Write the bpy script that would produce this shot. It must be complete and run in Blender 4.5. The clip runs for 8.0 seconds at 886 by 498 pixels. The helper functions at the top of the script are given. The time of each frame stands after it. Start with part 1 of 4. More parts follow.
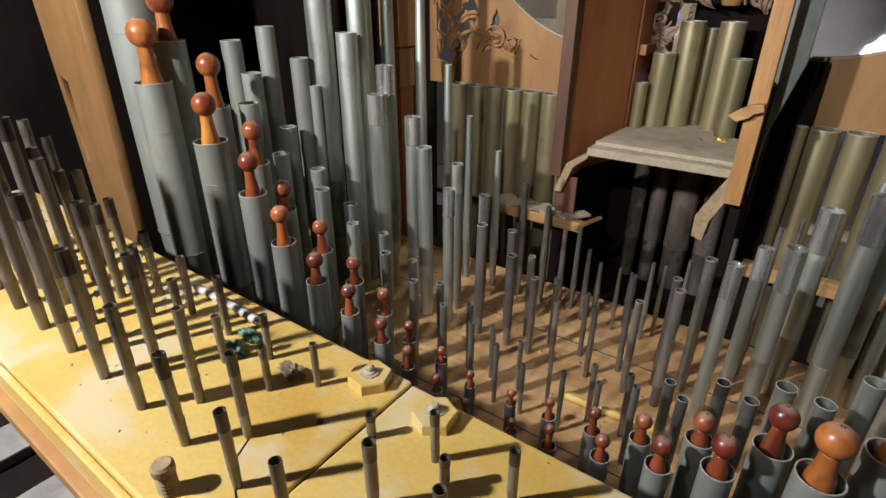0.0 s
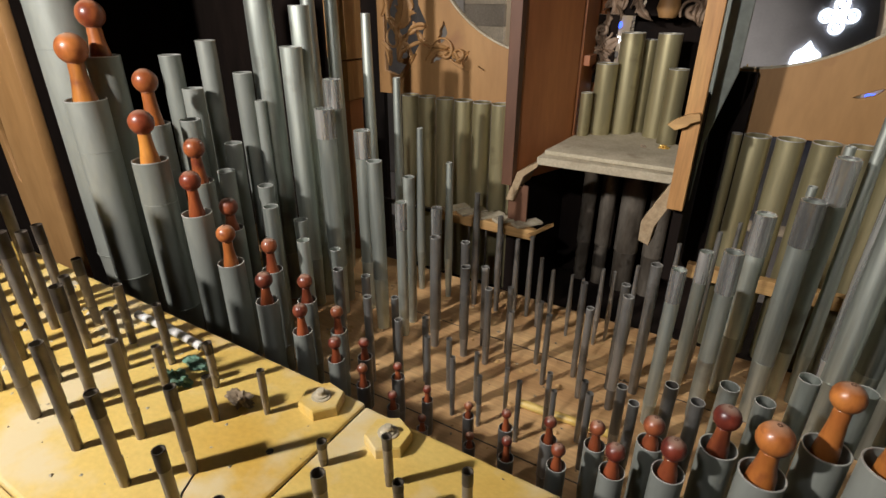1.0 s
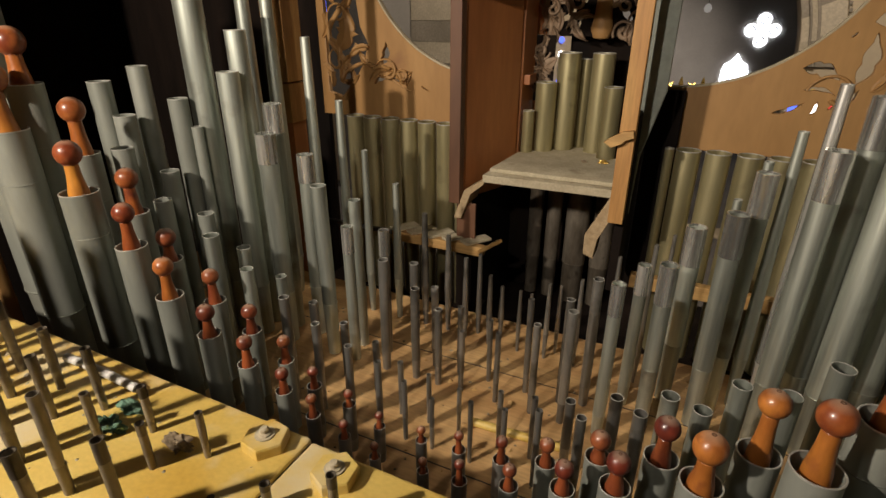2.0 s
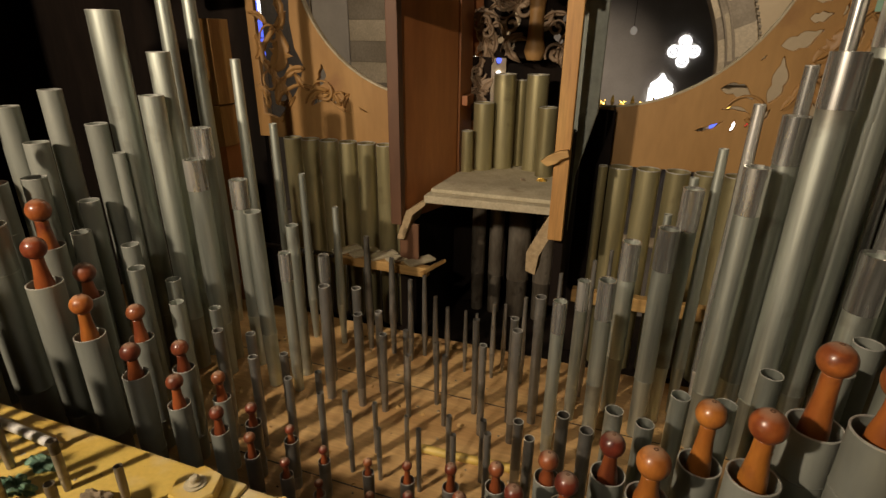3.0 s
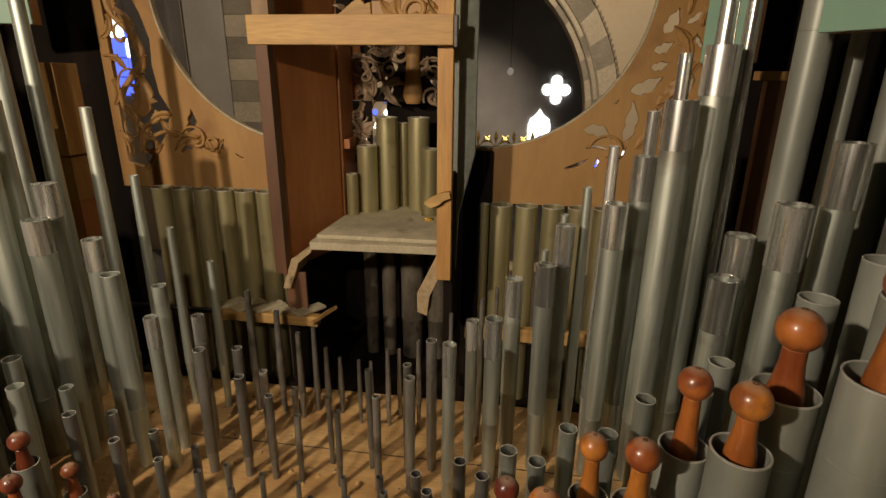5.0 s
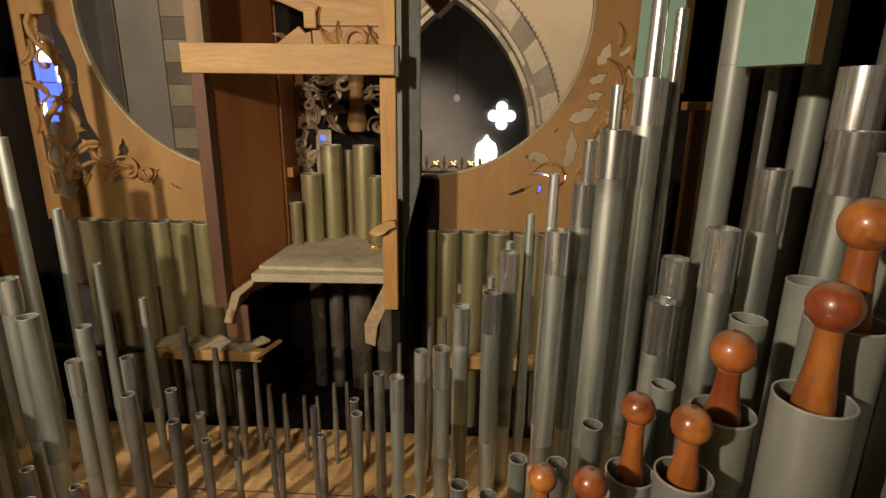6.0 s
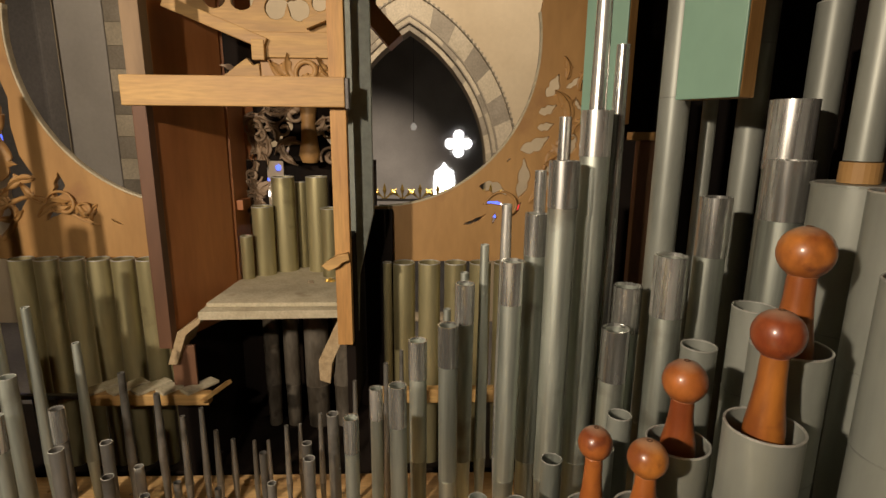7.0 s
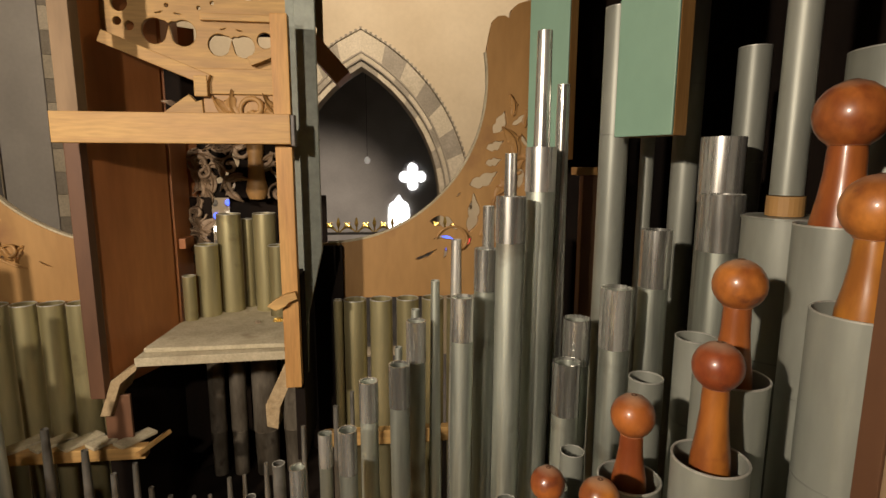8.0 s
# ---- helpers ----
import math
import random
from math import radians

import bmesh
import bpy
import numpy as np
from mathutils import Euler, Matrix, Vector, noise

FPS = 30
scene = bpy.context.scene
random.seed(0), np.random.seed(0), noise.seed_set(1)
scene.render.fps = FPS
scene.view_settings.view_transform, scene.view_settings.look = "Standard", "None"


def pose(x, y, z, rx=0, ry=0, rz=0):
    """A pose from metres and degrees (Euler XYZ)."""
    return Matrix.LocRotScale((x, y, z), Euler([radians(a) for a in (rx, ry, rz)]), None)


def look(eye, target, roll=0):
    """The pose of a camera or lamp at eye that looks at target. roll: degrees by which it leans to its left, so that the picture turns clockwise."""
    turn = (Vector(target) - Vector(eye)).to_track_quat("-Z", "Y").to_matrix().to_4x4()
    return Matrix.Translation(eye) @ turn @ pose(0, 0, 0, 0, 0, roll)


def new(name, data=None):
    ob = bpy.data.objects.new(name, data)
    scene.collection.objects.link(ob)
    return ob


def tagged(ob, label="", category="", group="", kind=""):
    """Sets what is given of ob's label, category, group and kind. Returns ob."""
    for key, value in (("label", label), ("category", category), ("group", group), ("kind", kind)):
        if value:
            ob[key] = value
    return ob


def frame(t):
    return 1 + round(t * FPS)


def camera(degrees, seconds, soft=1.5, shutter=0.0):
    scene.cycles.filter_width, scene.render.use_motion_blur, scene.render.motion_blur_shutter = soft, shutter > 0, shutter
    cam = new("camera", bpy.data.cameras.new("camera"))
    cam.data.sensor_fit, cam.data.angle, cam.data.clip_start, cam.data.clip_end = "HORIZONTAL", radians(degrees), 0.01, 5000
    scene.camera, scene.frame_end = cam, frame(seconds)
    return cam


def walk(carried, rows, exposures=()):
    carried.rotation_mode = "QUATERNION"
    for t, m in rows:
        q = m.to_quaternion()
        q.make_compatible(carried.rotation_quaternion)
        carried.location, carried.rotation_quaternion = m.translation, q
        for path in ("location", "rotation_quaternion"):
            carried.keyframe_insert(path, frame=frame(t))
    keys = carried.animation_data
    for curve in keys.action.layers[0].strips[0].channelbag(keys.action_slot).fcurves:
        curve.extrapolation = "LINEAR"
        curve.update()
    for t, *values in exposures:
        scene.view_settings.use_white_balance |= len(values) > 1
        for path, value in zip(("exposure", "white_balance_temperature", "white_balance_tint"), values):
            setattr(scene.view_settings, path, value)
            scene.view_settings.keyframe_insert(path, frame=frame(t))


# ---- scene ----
cam = camera(80.3, 8.0)
PATH = [
    (0, (0.0, -0.011, 1.63), (-1.049, 1.445, 0.747), 0.2),
    (0.5, (0.003, -0.003, 1.636), (-0.982, 1.504, 0.765), 0.4),
    (1, (0.007, 0.004, 1.641), (-0.921, 1.553, 0.782), 0.3),
    (1.5, (0.015, 0.011, 1.651), (-0.847, 1.607, 0.808), 0.2),
    (3, (0.025, 0.037, 1.663), (-0.595, 1.784, 0.911), 0.5),
    (3.5, (0.027, 0.047, 1.664), (-0.485, 1.839, 0.937), 0.8),
    (4, (0.033, 0.051, 1.672), (-0.401, 1.874, 0.976), 0.7),
    (4.5, (0.04, 0.057, 1.677), (-0.313, 1.91, 1.014), 0.6),
    (6, (0.058, 0.076, 1.687), (-0.028, 2.001, 1.151), 0.8),
    (6.5, (0.061, 0.084, 1.692), (0.056, 2.023, 1.204), 0.7),
    (7, (0.07, 0.093, 1.694), (0.133, 2.044, 1.258), 0.5),
    (7.5, (0.078, 0.097, 1.699), (0.218, 2.056, 1.32), 0.3),
    (8, (0.083, 0.102, 1.701), (0.313, 2.063, 1.385), 0.2),
]
walk(cam, [(t, look(eye, target, roll)) for t, eye, target, roll in PATH], [(0, 0.20, 5250, 15), (1.5, 0.04, 5800, 15), (3, -0.38, 7000, 15), (4.5, -0.38, 7000, 15), (6, -0.14, 6850, 15), (8, 0.12, 6650, 15)])

# ---- light ----
world = bpy.data.worlds.new("dim_church")
scene.world = world
world.use_nodes = True
world.node_tree.nodes["Background"].inputs[0].default_value = (0.55, 0.6, 0.75, 1)
world.node_tree.nodes["Background"].inputs[1].default_value = 0.0008


def lamp(name, kind, place, target, power, colour, size):
    data = bpy.data.lights.new(name, kind)
    data.energy, data.color = power, colour
    if kind == "AREA":
        data.shape, data.size = "DISK", size
    else:
        data.shadow_soft_size = size
    ob = new(name, data)
    ob.matrix_world = look(place, target)
    return ob


lamp("work_lamp", "POINT", (-1.1, -0.64, 2.18), (0, 1, 1), 148.0, (1.0, 0.86, 0.67), 0.032)
torch = lamp("torch", "SPOT", (-0.38, -0.12, 1.98), (-0.34, 1.35, 1.42), 36.0, (1.0, 0.87, 0.69), 0.02)
torch.data.spot_size, torch.data.spot_blend = radians(84), 1.0
lamp("nave_light", "AREA", (0.3, 4.3, 6.7), (-1.0, 10.0, 2.8), 470.0, (1.0, 0.84, 0.62), 1.5)
# added spot with no visible source, for the far wall's soft pale patch
chancel = lamp("chancel_light", "SPOT", (0.6, 12.5, 6.8), (-3.0, 22.0, -2.0), 3000.0, (1.0, 0.86, 0.7), 0.3)
chancel.data.spot_size, chancel.data.spot_blend = radians(46), 1.0

# ---- materials ----


def material(name, a, b, scale=(1, 1, 1), noise_scale=8.0, rough=0.5, metal=0.0, bump=0.1, fine=120.0, coat=0.0, vary=0.0, spots=None, contrast=(0.35, 0.65), rough_vary=0.12, grained=0.45, dust=0.0, sheen=0.5, hue=0.0):
    m = bpy.data.materials.new(name)
    m.use_nodes = True
    nt = m.node_tree
    n, l = nt.nodes, nt.links
    bsdf = n["Principled BSDF"]
    tc = n.new("ShaderNodeTexCoord")
    info = n.new("ShaderNodeObjectInfo")
    mp = n.new("ShaderNodeMapping")
    mp.inputs["Scale"].default_value = scale
    shift = n.new("ShaderNodeVectorMath")
    shift.operation = "MULTIPLY_ADD"
    shift.inputs[1].default_value = (7.3, 3.1, 5.7)
    comb = n.new("ShaderNodeCombineXYZ")
    for k in range(3):
        l.new(info.outputs["Random"], comb.inputs[k])
    l.new(comb.outputs[0], shift.inputs[0])
    l.new(tc.outputs["Object"], shift.inputs[2])
    l.new(shift.outputs[0], mp.inputs[0])
    big = n.new("ShaderNodeTexNoise")
    big.inputs["Scale"].default_value, big.inputs["Detail"].default_value = noise_scale, 5
    l.new(mp.outputs[0], big.inputs["Vector"])
    small = n.new("ShaderNodeTexNoise")
    small.inputs["Scale"].default_value, small.inputs["Detail"].default_value = fine, 3
    l.new(mp.outputs[0], small.inputs["Vector"])
    ramp = n.new("ShaderNodeMapRange")
    ramp.inputs[1].default_value, ramp.inputs[2].default_value = contrast
    l.new(big.outputs["Fac"], ramp.inputs[0])
    mix = n.new("ShaderNodeMix")
    mix.data_type = "RGBA"
    mix.inputs[6].default_value, mix.inputs[7].default_value = (*a, 1), (*b, 1)
    l.new(ramp.outputs[0], mix.inputs[0])
    grain = n.new("ShaderNodeMix")
    grain.data_type, grain.blend_type = "RGBA", "MULTIPLY"
    grain.inputs[0].default_value = grained
    gr = n.new("ShaderNodeMapRange")
    gr.inputs[1].default_value, gr.inputs[2].default_value, gr.inputs[3].default_value, gr.inputs[4].default_value = 0.3, 0.7, 0.6, 1.15
    l.new(small.outputs["Fac"], gr.inputs[0])
    l.new(mix.outputs[2], grain.inputs[6])
    l.new(gr.outputs[0], grain.inputs[7])
    out = grain.outputs[2]
    if spots:
        st = n.new("ShaderNodeTexNoise")
        st.inputs["Scale"].default_value, st.inputs["Detail"].default_value = spots[1], 6
        l.new(shift.outputs[0], st.inputs["Vector"])
        sr = n.new("ShaderNodeMapRange")
        sr.inputs[1].default_value, sr.inputs[2].default_value = spots[2], spots[2] + 0.12
        l.new(st.outputs["Fac"], sr.inputs[0])
        sm = n.new("ShaderNodeMix")
        sm.data_type = "RGBA"
        sm.inputs[7].default_value = (*spots[0], 1)
        l.new(sr.outputs[0], sm.inputs[0])
        l.new(out, sm.inputs[6])
        out = sm.outputs[2]
    if vary:
        hs = n.new("ShaderNodeHueSaturation")
        vr = n.new("ShaderNodeMapRange")
        vr.inputs[3].default_value, vr.inputs[4].default_value = 1 - vary, 1 + vary
        l.new(info.outputs["Random"], vr.inputs[0])
        l.new(vr.outputs[0], hs.inputs["Value"])
        if hue:
            hv = n.new("ShaderNodeMapRange")
            hv.inputs[3].default_value, hv.inputs[4].default_value = 0.5 - hue, 0.5 + hue
            l.new(info.outputs["Random"], hv.inputs[0])
            l.new(hv.outputs[0], hs.inputs["Hue"])
        l.new(out, hs.inputs["Color"])
        out = hs.outputs[0]
    if dust:
        geo = n.new("ShaderNodeNewGeometry")
        sep = n.new("ShaderNodeSeparateXYZ")
        l.new(geo.outputs["Normal"], sep.inputs[0])
        lift = n.new("ShaderNodeMath")
        lift.operation = "MULTIPLY_ADD"
        lift.inputs[1].default_value = 0.35
        l.new(big.outputs["Fac"], lift.inputs[0])
        l.new(sep.outputs["Z"], lift.inputs[2])
        top = n.new("ShaderNodeMapRange")
        top.inputs[1].default_value, top.inputs[2].default_value, top.inputs[4].default_value = 0.85, 1.25, dust
        l.new(lift.outputs[0], top.inputs[0])
        dm = n.new("ShaderNodeMix")
        dm.data_type = "RGBA"
        dm.inputs[7].default_value = (0.52, 0.42, 0.31, 1)
        l.new(top.outputs[0], dm.inputs[0])
        l.new(out, dm.inputs[6])
        out = dm.outputs[2]
    l.new(out, bsdf.inputs["Base Color"])
    rr = n.new("ShaderNodeMapRange")
    rr.inputs[3].default_value, rr.inputs[4].default_value = max(0.05, rough - rough_vary), min(1, rough + rough_vary)
    l.new(big.outputs["Fac"], rr.inputs[0])
    l.new(rr.outputs[0], bsdf.inputs["Roughness"])
    bsdf.inputs["Metallic"].default_value = metal
    bsdf.inputs["Specular IOR Level"].default_value = sheen
    bsdf.inputs["Coat Weight"].default_value = coat
    bsdf.inputs["Coat Roughness"].default_value = 0.15
    bp = n.new("ShaderNodeBump")
    bp.inputs["Strength"].default_value, bp.inputs["Distance"].default_value = bump, 0.002
    l.new(small.outputs["Fac"], bp.inputs["Height"])
    l.new(bp.outputs[0], bsdf.inputs["Normal"])
    return m


def glow(name, colour, strength):
    m = bpy.data.materials.new(name)
    m.use_nodes = True
    b = m.node_tree.nodes["Principled BSDF"]
    b.inputs["Base Color"].default_value = (*colour, 1)
    b.inputs["Emission Color"].default_value = (*colour, 1)
    b.inputs["Emission Strength"].default_value = strength
    return m


ZINC = material("zinc", (0.26, 0.28, 0.245), (0.35, 0.37, 0.325), (1, 1, 0.25), 9, 0.45, 0.3, 0.025, 60, vary=0.08, grained=0.25, spots=((0.24, 0.24, 0.2), 5, 0.6))
# upright streaks in the colour imitate reflections along the pipe
METAL = material("pipe_metal", (0.39, 0.425, 0.375), (0.59, 0.635, 0.56), (1, 1, 0.06), 45, 0.45, 0.80, 0.02, 90, vary=0.20, grained=0.3, spots=((0.27, 0.26, 0.215), 7, 0.6))
LEAD = material("dark_pipe_metal", (0.20, 0.195, 0.175), (0.36, 0.35, 0.32), (1, 1, 0.25), 18, 0.33, 0.72, 0.03, 100, vary=0.25, grained=0.3, spots=((0.13, 0.12, 0.1), 12, 0.58))
# strong pale and dark streaks painted as the sleeves' reflections
TIN = material("tin_reflection_streaks", (0.42, 0.42, 0.39), (0.90, 0.90, 0.85), (1, 1, 0.05), 62, 0.26, 0.82, 0.015, 90, vary=0.16, grained=0.25, contrast=(0.38, 0.62), rough_vary=0.2)
OLD = material("tarnished_metal", (0.15, 0.125, 0.092), (0.30, 0.265, 0.21), (1, 1, 0.3), 22, 0.42, 0.5, 0.05, 120, vary=0.14, spots=((0.1, 0.08, 0.06), 18, 0.6))
OLDTOP = material("dark_tarnish", (0.055, 0.045, 0.036), (0.19, 0.165, 0.13), (1, 1, 0.5), 24, 0.45, 0.5, 0.1, 120, vary=0.1)
GILT = material("gilt_metal", (0.34, 0.30, 0.155), (0.47, 0.425, 0.24), (1, 1, 0.12), 18, 0.38, 0.6, 0.02, 80, vary=0.08, grained=0.25, spots=((0.2, 0.17, 0.09), 7, 0.62))
STOPPER = material("varnished_stopper", (0.28, 0.08, 0.02), (0.50, 0.175, 0.032), (1, 1, 0.3), 26, 0.34, 0, 0.05, 90, coat=0.2, vary=0.28, hue=0.014, spots=((0.19, 0.05, 0.02), 22, 0.60))
BALL = material("varnished_ball", (0.22, 0.052, 0.018), (0.47, 0.145, 0.032), (1, 1, 0.6), 30, 0.36, 0, 0.05, 110, coat=0.4, vary=0.32, hue=0.014, spots=((0.17, 0.045, 0.02), 40, 0.60), dust=0.5)
STOPPER_RED = material("dark_red_stopper", (0.13, 0.03, 0.014), (0.32, 0.085, 0.026), (1, 1, 0.3), 30, 0.34, 0, 0.05, 90, coat=0.2, vary=0.3)
BALL_RED = material("dark_red_ball", (0.115, 0.028, 0.016), (0.29, 0.075, 0.028), (1, 1, 0.6), 40, 0.36, 0, 0.05, 120, coat=0.4, vary=0.35, hue=0.014, dust=0.55)
DECKWOOD = material("rackboard_wood", (0.43, 0.25, 0.10), (0.63, 0.41, 0.18), (0.35, 2.2, 1), 7, 0.62, 0, 0.15, 70, spots=((0.24, 0.14, 0.07), 5, 0.6))
YELLOW = material("yellow_varnish", (0.58, 0.37, 0.065), (0.66, 0.485, 0.13), (0.8, 1.1, 1), 6, 0.42, 0, 0.06, 170, coat=0.2, grained=0.22, contrast=(0.3, 0.6), spots=((0.63, 0.53, 0.30), 9, 0.50))
OAK = material("stained_wood", (0.33, 0.178, 0.058), (0.42, 0.24, 0.085), (1.0, 1.0, 0.25), 8, 0.55, 0, 0.08, 60, grained=0.22, spots=((0.26, 0.13, 0.05), 6, 0.62))
RED = material("red_brown_wood", (0.35, 0.128, 0.040), (0.50, 0.20, 0.064), (1.0, 1.0, 0.2), 8, 0.5, 0, 0.1, 60, grained=0.25)
# dark red wood; on the cheek post and post foot its darkness is shade
DARKRED_SHADED = material("dark_and_shaded_red_wood", (0.10, 0.045, 0.022), (0.17, 0.08, 0.04), (1.0, 1.0, 0.2), 8, 0.6, 0, 0.1, 60, grained=0.25)
DULL = material("dull_brown_wood", (0.18, 0.115, 0.06), (0.28, 0.19, 0.11), (1.0, 1.0, 0.2), 10, 0.7, 0, 0.12, 70, grained=0.3)
PINE = material("bare_pine", (0.38, 0.215, 0.072), (0.52, 0.325, 0.118), (0.25, 2.5, 2.5), 14, 0.6, 0, 0.15, 80, vary=0.06)
PINEV = material("bare_pine_upright", (0.40, 0.20, 0.060), (0.52, 0.295, 0.095), (2.5, 2.5, 0.25), 14, 0.6, 0, 0.15, 80, vary=0.06)
DUST = material("dusty_board", (0.43, 0.375, 0.255), (0.54, 0.485, 0.345), (1, 1, 1), 18, 0.9, 0, 0.3, 160, spots=((0.33, 0.27, 0.18), 20, 0.62))
GREY = material("grey_green_paint", (0.25, 0.28, 0.24), (0.31, 0.34, 0.295), (1, 1, 1), 5, 0.6, 0, 0.08, 60)
GREEN = material("green_paint", (0.235, 0.41, 0.31), (0.28, 0.46, 0.35), (1, 1, 0.6), 4, 0.5, 0, 0.05, 40, grained=0.1)
# near-black wood, also used where shadow is drawn as a dark part
DARKWOOD_SHADOW = material("dark_wood_and_shadow", (0.008, 0.006, 0.005), (0.018, 0.012, 0.009), (1, 1, 0.2), 8, 0.88, 0, 0.1, 60, sheen=0.12)
CARVED = material("carved_wood", (0.24, 0.16, 0.095), (0.36, 0.26, 0.17), (1, 1, 1), 16, 0.6, 0, 0.15, 90)
PLASTER = material("church_plaster", (0.52, 0.43, 0.30), (0.60, 0.51, 0.37), (1, 1, 1), 0.7, 0.9, 0, 0.1, 14, grained=0.1)
STONE_A = material("pale_stone", (0.50, 0.44, 0.33), (0.62, 0.55, 0.43), (1, 1, 1), 2, 0.85, 0, 0.2, 30, vary=0.08)
STONE_B = material("grey_stone", (0.27, 0.24, 0.19), (0.36, 0.32, 0.26), (1, 1, 1), 2, 0.85, 0, 0.2, 30, vary=0.1)
GREYWALL = material("grey_plaster", (0.44, 0.42, 0.39), (0.54, 0.52, 0.48), (1, 1, 1), 0.8, 0.9, 0, 0.1, 14, grained=0.12)
# plaster darkened to cut the bounce light inside the organ
LOWBOUNCE = material("low_bounce_plaster", (0.022, 0.02, 0.02), (0.045, 0.04, 0.038), (1, 1, 1), 0.8, 0.9, 0, 0.1, 14, grained=0.2)
DARKSTONE = material("dark_stone", (0.10, 0.095, 0.09), (0.16, 0.15, 0.145), (1, 1, 1), 0.6, 0.9, 0, 0.2, 20)
SLIP = material("grey_slip", (0.22, 0.21, 0.195), (0.33, 0.315, 0.29), (1, 1, 1), 14, 0.8, 0, 0.1, 70)
IRON = material("iron", (0.05, 0.05, 0.05), (0.1, 0.09, 0.08), (1, 1, 1), 20, 0.5, 0.7, 0.1, 80)
STEEL = material("zinc_bolt", (0.35, 0.33, 0.27), (0.5, 0.47, 0.4), (1, 1, 1), 60, 0.4, 0.7, 0.1, 200)
GOLD = material("gold_leaf", (0.7, 0.5, 0.12), (0.85, 0.62, 0.2), (1, 1, 1), 20, 0.3, 0.9, 0.05, 80)
CLOTH = material("green_cloth", (0.09, 0.21, 0.145), (0.20, 0.34, 0.24), (1, 1, 1), 60, 0.8, 0, 0.3, 300)
LINT = material("dust_lump", (0.17, 0.13, 0.08), (0.36, 0.28, 0.18), (1, 1, 1), 90, 0.95, 0, 0.5, 300)
CHALK = material("white_stick", (0.55, 0.55, 0.52), (0.68, 0.67, 0.62), (1, 1, 1), 50, 0.6, 0, 0.2, 200, spots=((0.3, 0.3, 0.27), 40, 0.6))
LEATHER = material("cork", (0.33, 0.24, 0.13), (0.45, 0.34, 0.2), (1, 1, 1), 60, 0.8, 0, 0.3, 250)
DAY = glow("daylight_glass", (0.93, 0.97, 1.0), 5.0)
BLUE = glow("blue_glass", (0.08, 0.14, 0.9), 2.2)
REDGLASS = glow("red_glass", (0.8, 0.05, 0.05), 1.0)

WORN = material("worn_bright_metal", (0.50, 0.50, 0.46), (0.62, 0.62, 0.57), (1, 1, 1), 30, 0.4, 0.4, 0.1, 150)

# ---- building helpers ----


def part(name, bm, mat, parent=None, label="", smooth=False):
    me = bpy.data.meshes.new(name)
    bm.to_mesh(me)
    bm.free()
    if mat:
        me.materials.append(mat)
    if smooth:
        for p in me.polygons:
            p.use_smooth = True
        me.set_sharp_from_angle(angle=radians(48))
    ob = new(name, me)
    if parent:
        ob.parent = parent
    if label:
        ob["label"] = label
    return ob


def thing(name, place, label, category, group="", kind=""):
    ob = new(name)
    ob.location = place
    ob.empty_display_size = 0.02
    return tagged(ob, label, category, group, kind)


def box(bm, lo, hi, bevel=0.0, m=None):
    c = [(a + b) / 2 for a, b in zip(lo, hi)]
    s = [max(1e-4, b - a) for a, b in zip(lo, hi)]
    mat = Matrix.LocRotScale(c, None, s)
    made = bmesh.ops.create_cube(bm, size=1, matrix=(m @ mat) if m else mat)["verts"]
    if bevel:
        edges = {e for v in made for e in v.link_edges}
        bmesh.ops.bevel(bm, geom=list(edges), offset=bevel, segments=2, affect="EDGES", profile=0.6)
    return bm


def slab(name, lo, hi, mat, parent=None, label="", bevel=0.002, m=None):
    return part(name, box(bmesh.new(), lo, hi, bevel, m), mat, parent, label)


def lathe(bm, profile, segs=20, place=(0, 0, 0), closed=False):
    """Turns (radius, height) pairs round the upright axis."""
    rings = []
    for r, z in profile:
        if r < 1e-6:
            rings.append([bm.verts.new((place[0], place[1], place[2] + z))])
        else:
            rings.append([bm.verts.new((place[0] + r * math.cos(2 * math.pi * k / segs), place[1] + r * math.sin(2 * math.pi * k / segs), place[2] + z)) for k in range(segs)])
    for a, b in zip(rings, rings[1:]):
        for k in range(segs):
            j = (k + 1) % segs
            if len(a) == 1 and len(b) == 1:
                continue
            if len(a) == 1:
                bm.faces.new((a[0], b[j], b[k])[::-1])
            elif len(b) == 1:
                bm.faces.new((a[k], a[j], b[0]))
            else:
                bm.faces.new((a[k], a[j], b[j], b[k]))
    return bm


def prism(name, outline, y0, y1, mat, parent=None, holes=(), label="", bevel=0.0015):
    """A board in the xz plane from y0 to y1, with holes sawn through."""
    cu = bpy.data.curves.new(name, "CURVE")
    cu.dimensions, cu.fill_mode, cu.extrude, cu.bevel_depth, cu.bevel_resolution = "2D", "BOTH", abs(y1 - y0) / 2 - bevel, bevel, 1
    for loop in (outline, *holes):
        sp = cu.splines.new("POLY")
        sp.points.add(len(loop) - 1)
        sp.use_cyclic_u = True
        for p, (x, z) in zip(sp.points, loop):
            p.co = (x, z, 0, 1)
    tmp = bpy.data.objects.new(name, cu)
    me = bpy.data.meshes.new_from_object(tmp)
    bpy.data.objects.remove(tmp)
    me.transform(Matrix.Translation((0, (y0 + y1) / 2, 0)) @ Matrix.Rotation(math.pi / 2, 4, "X"))
    me.materials.clear()
    me.materials.append(mat)
    ob = new(name, me)
    if parent:
        ob.parent = parent
    if label:
        ob["label"] = label
    return ob


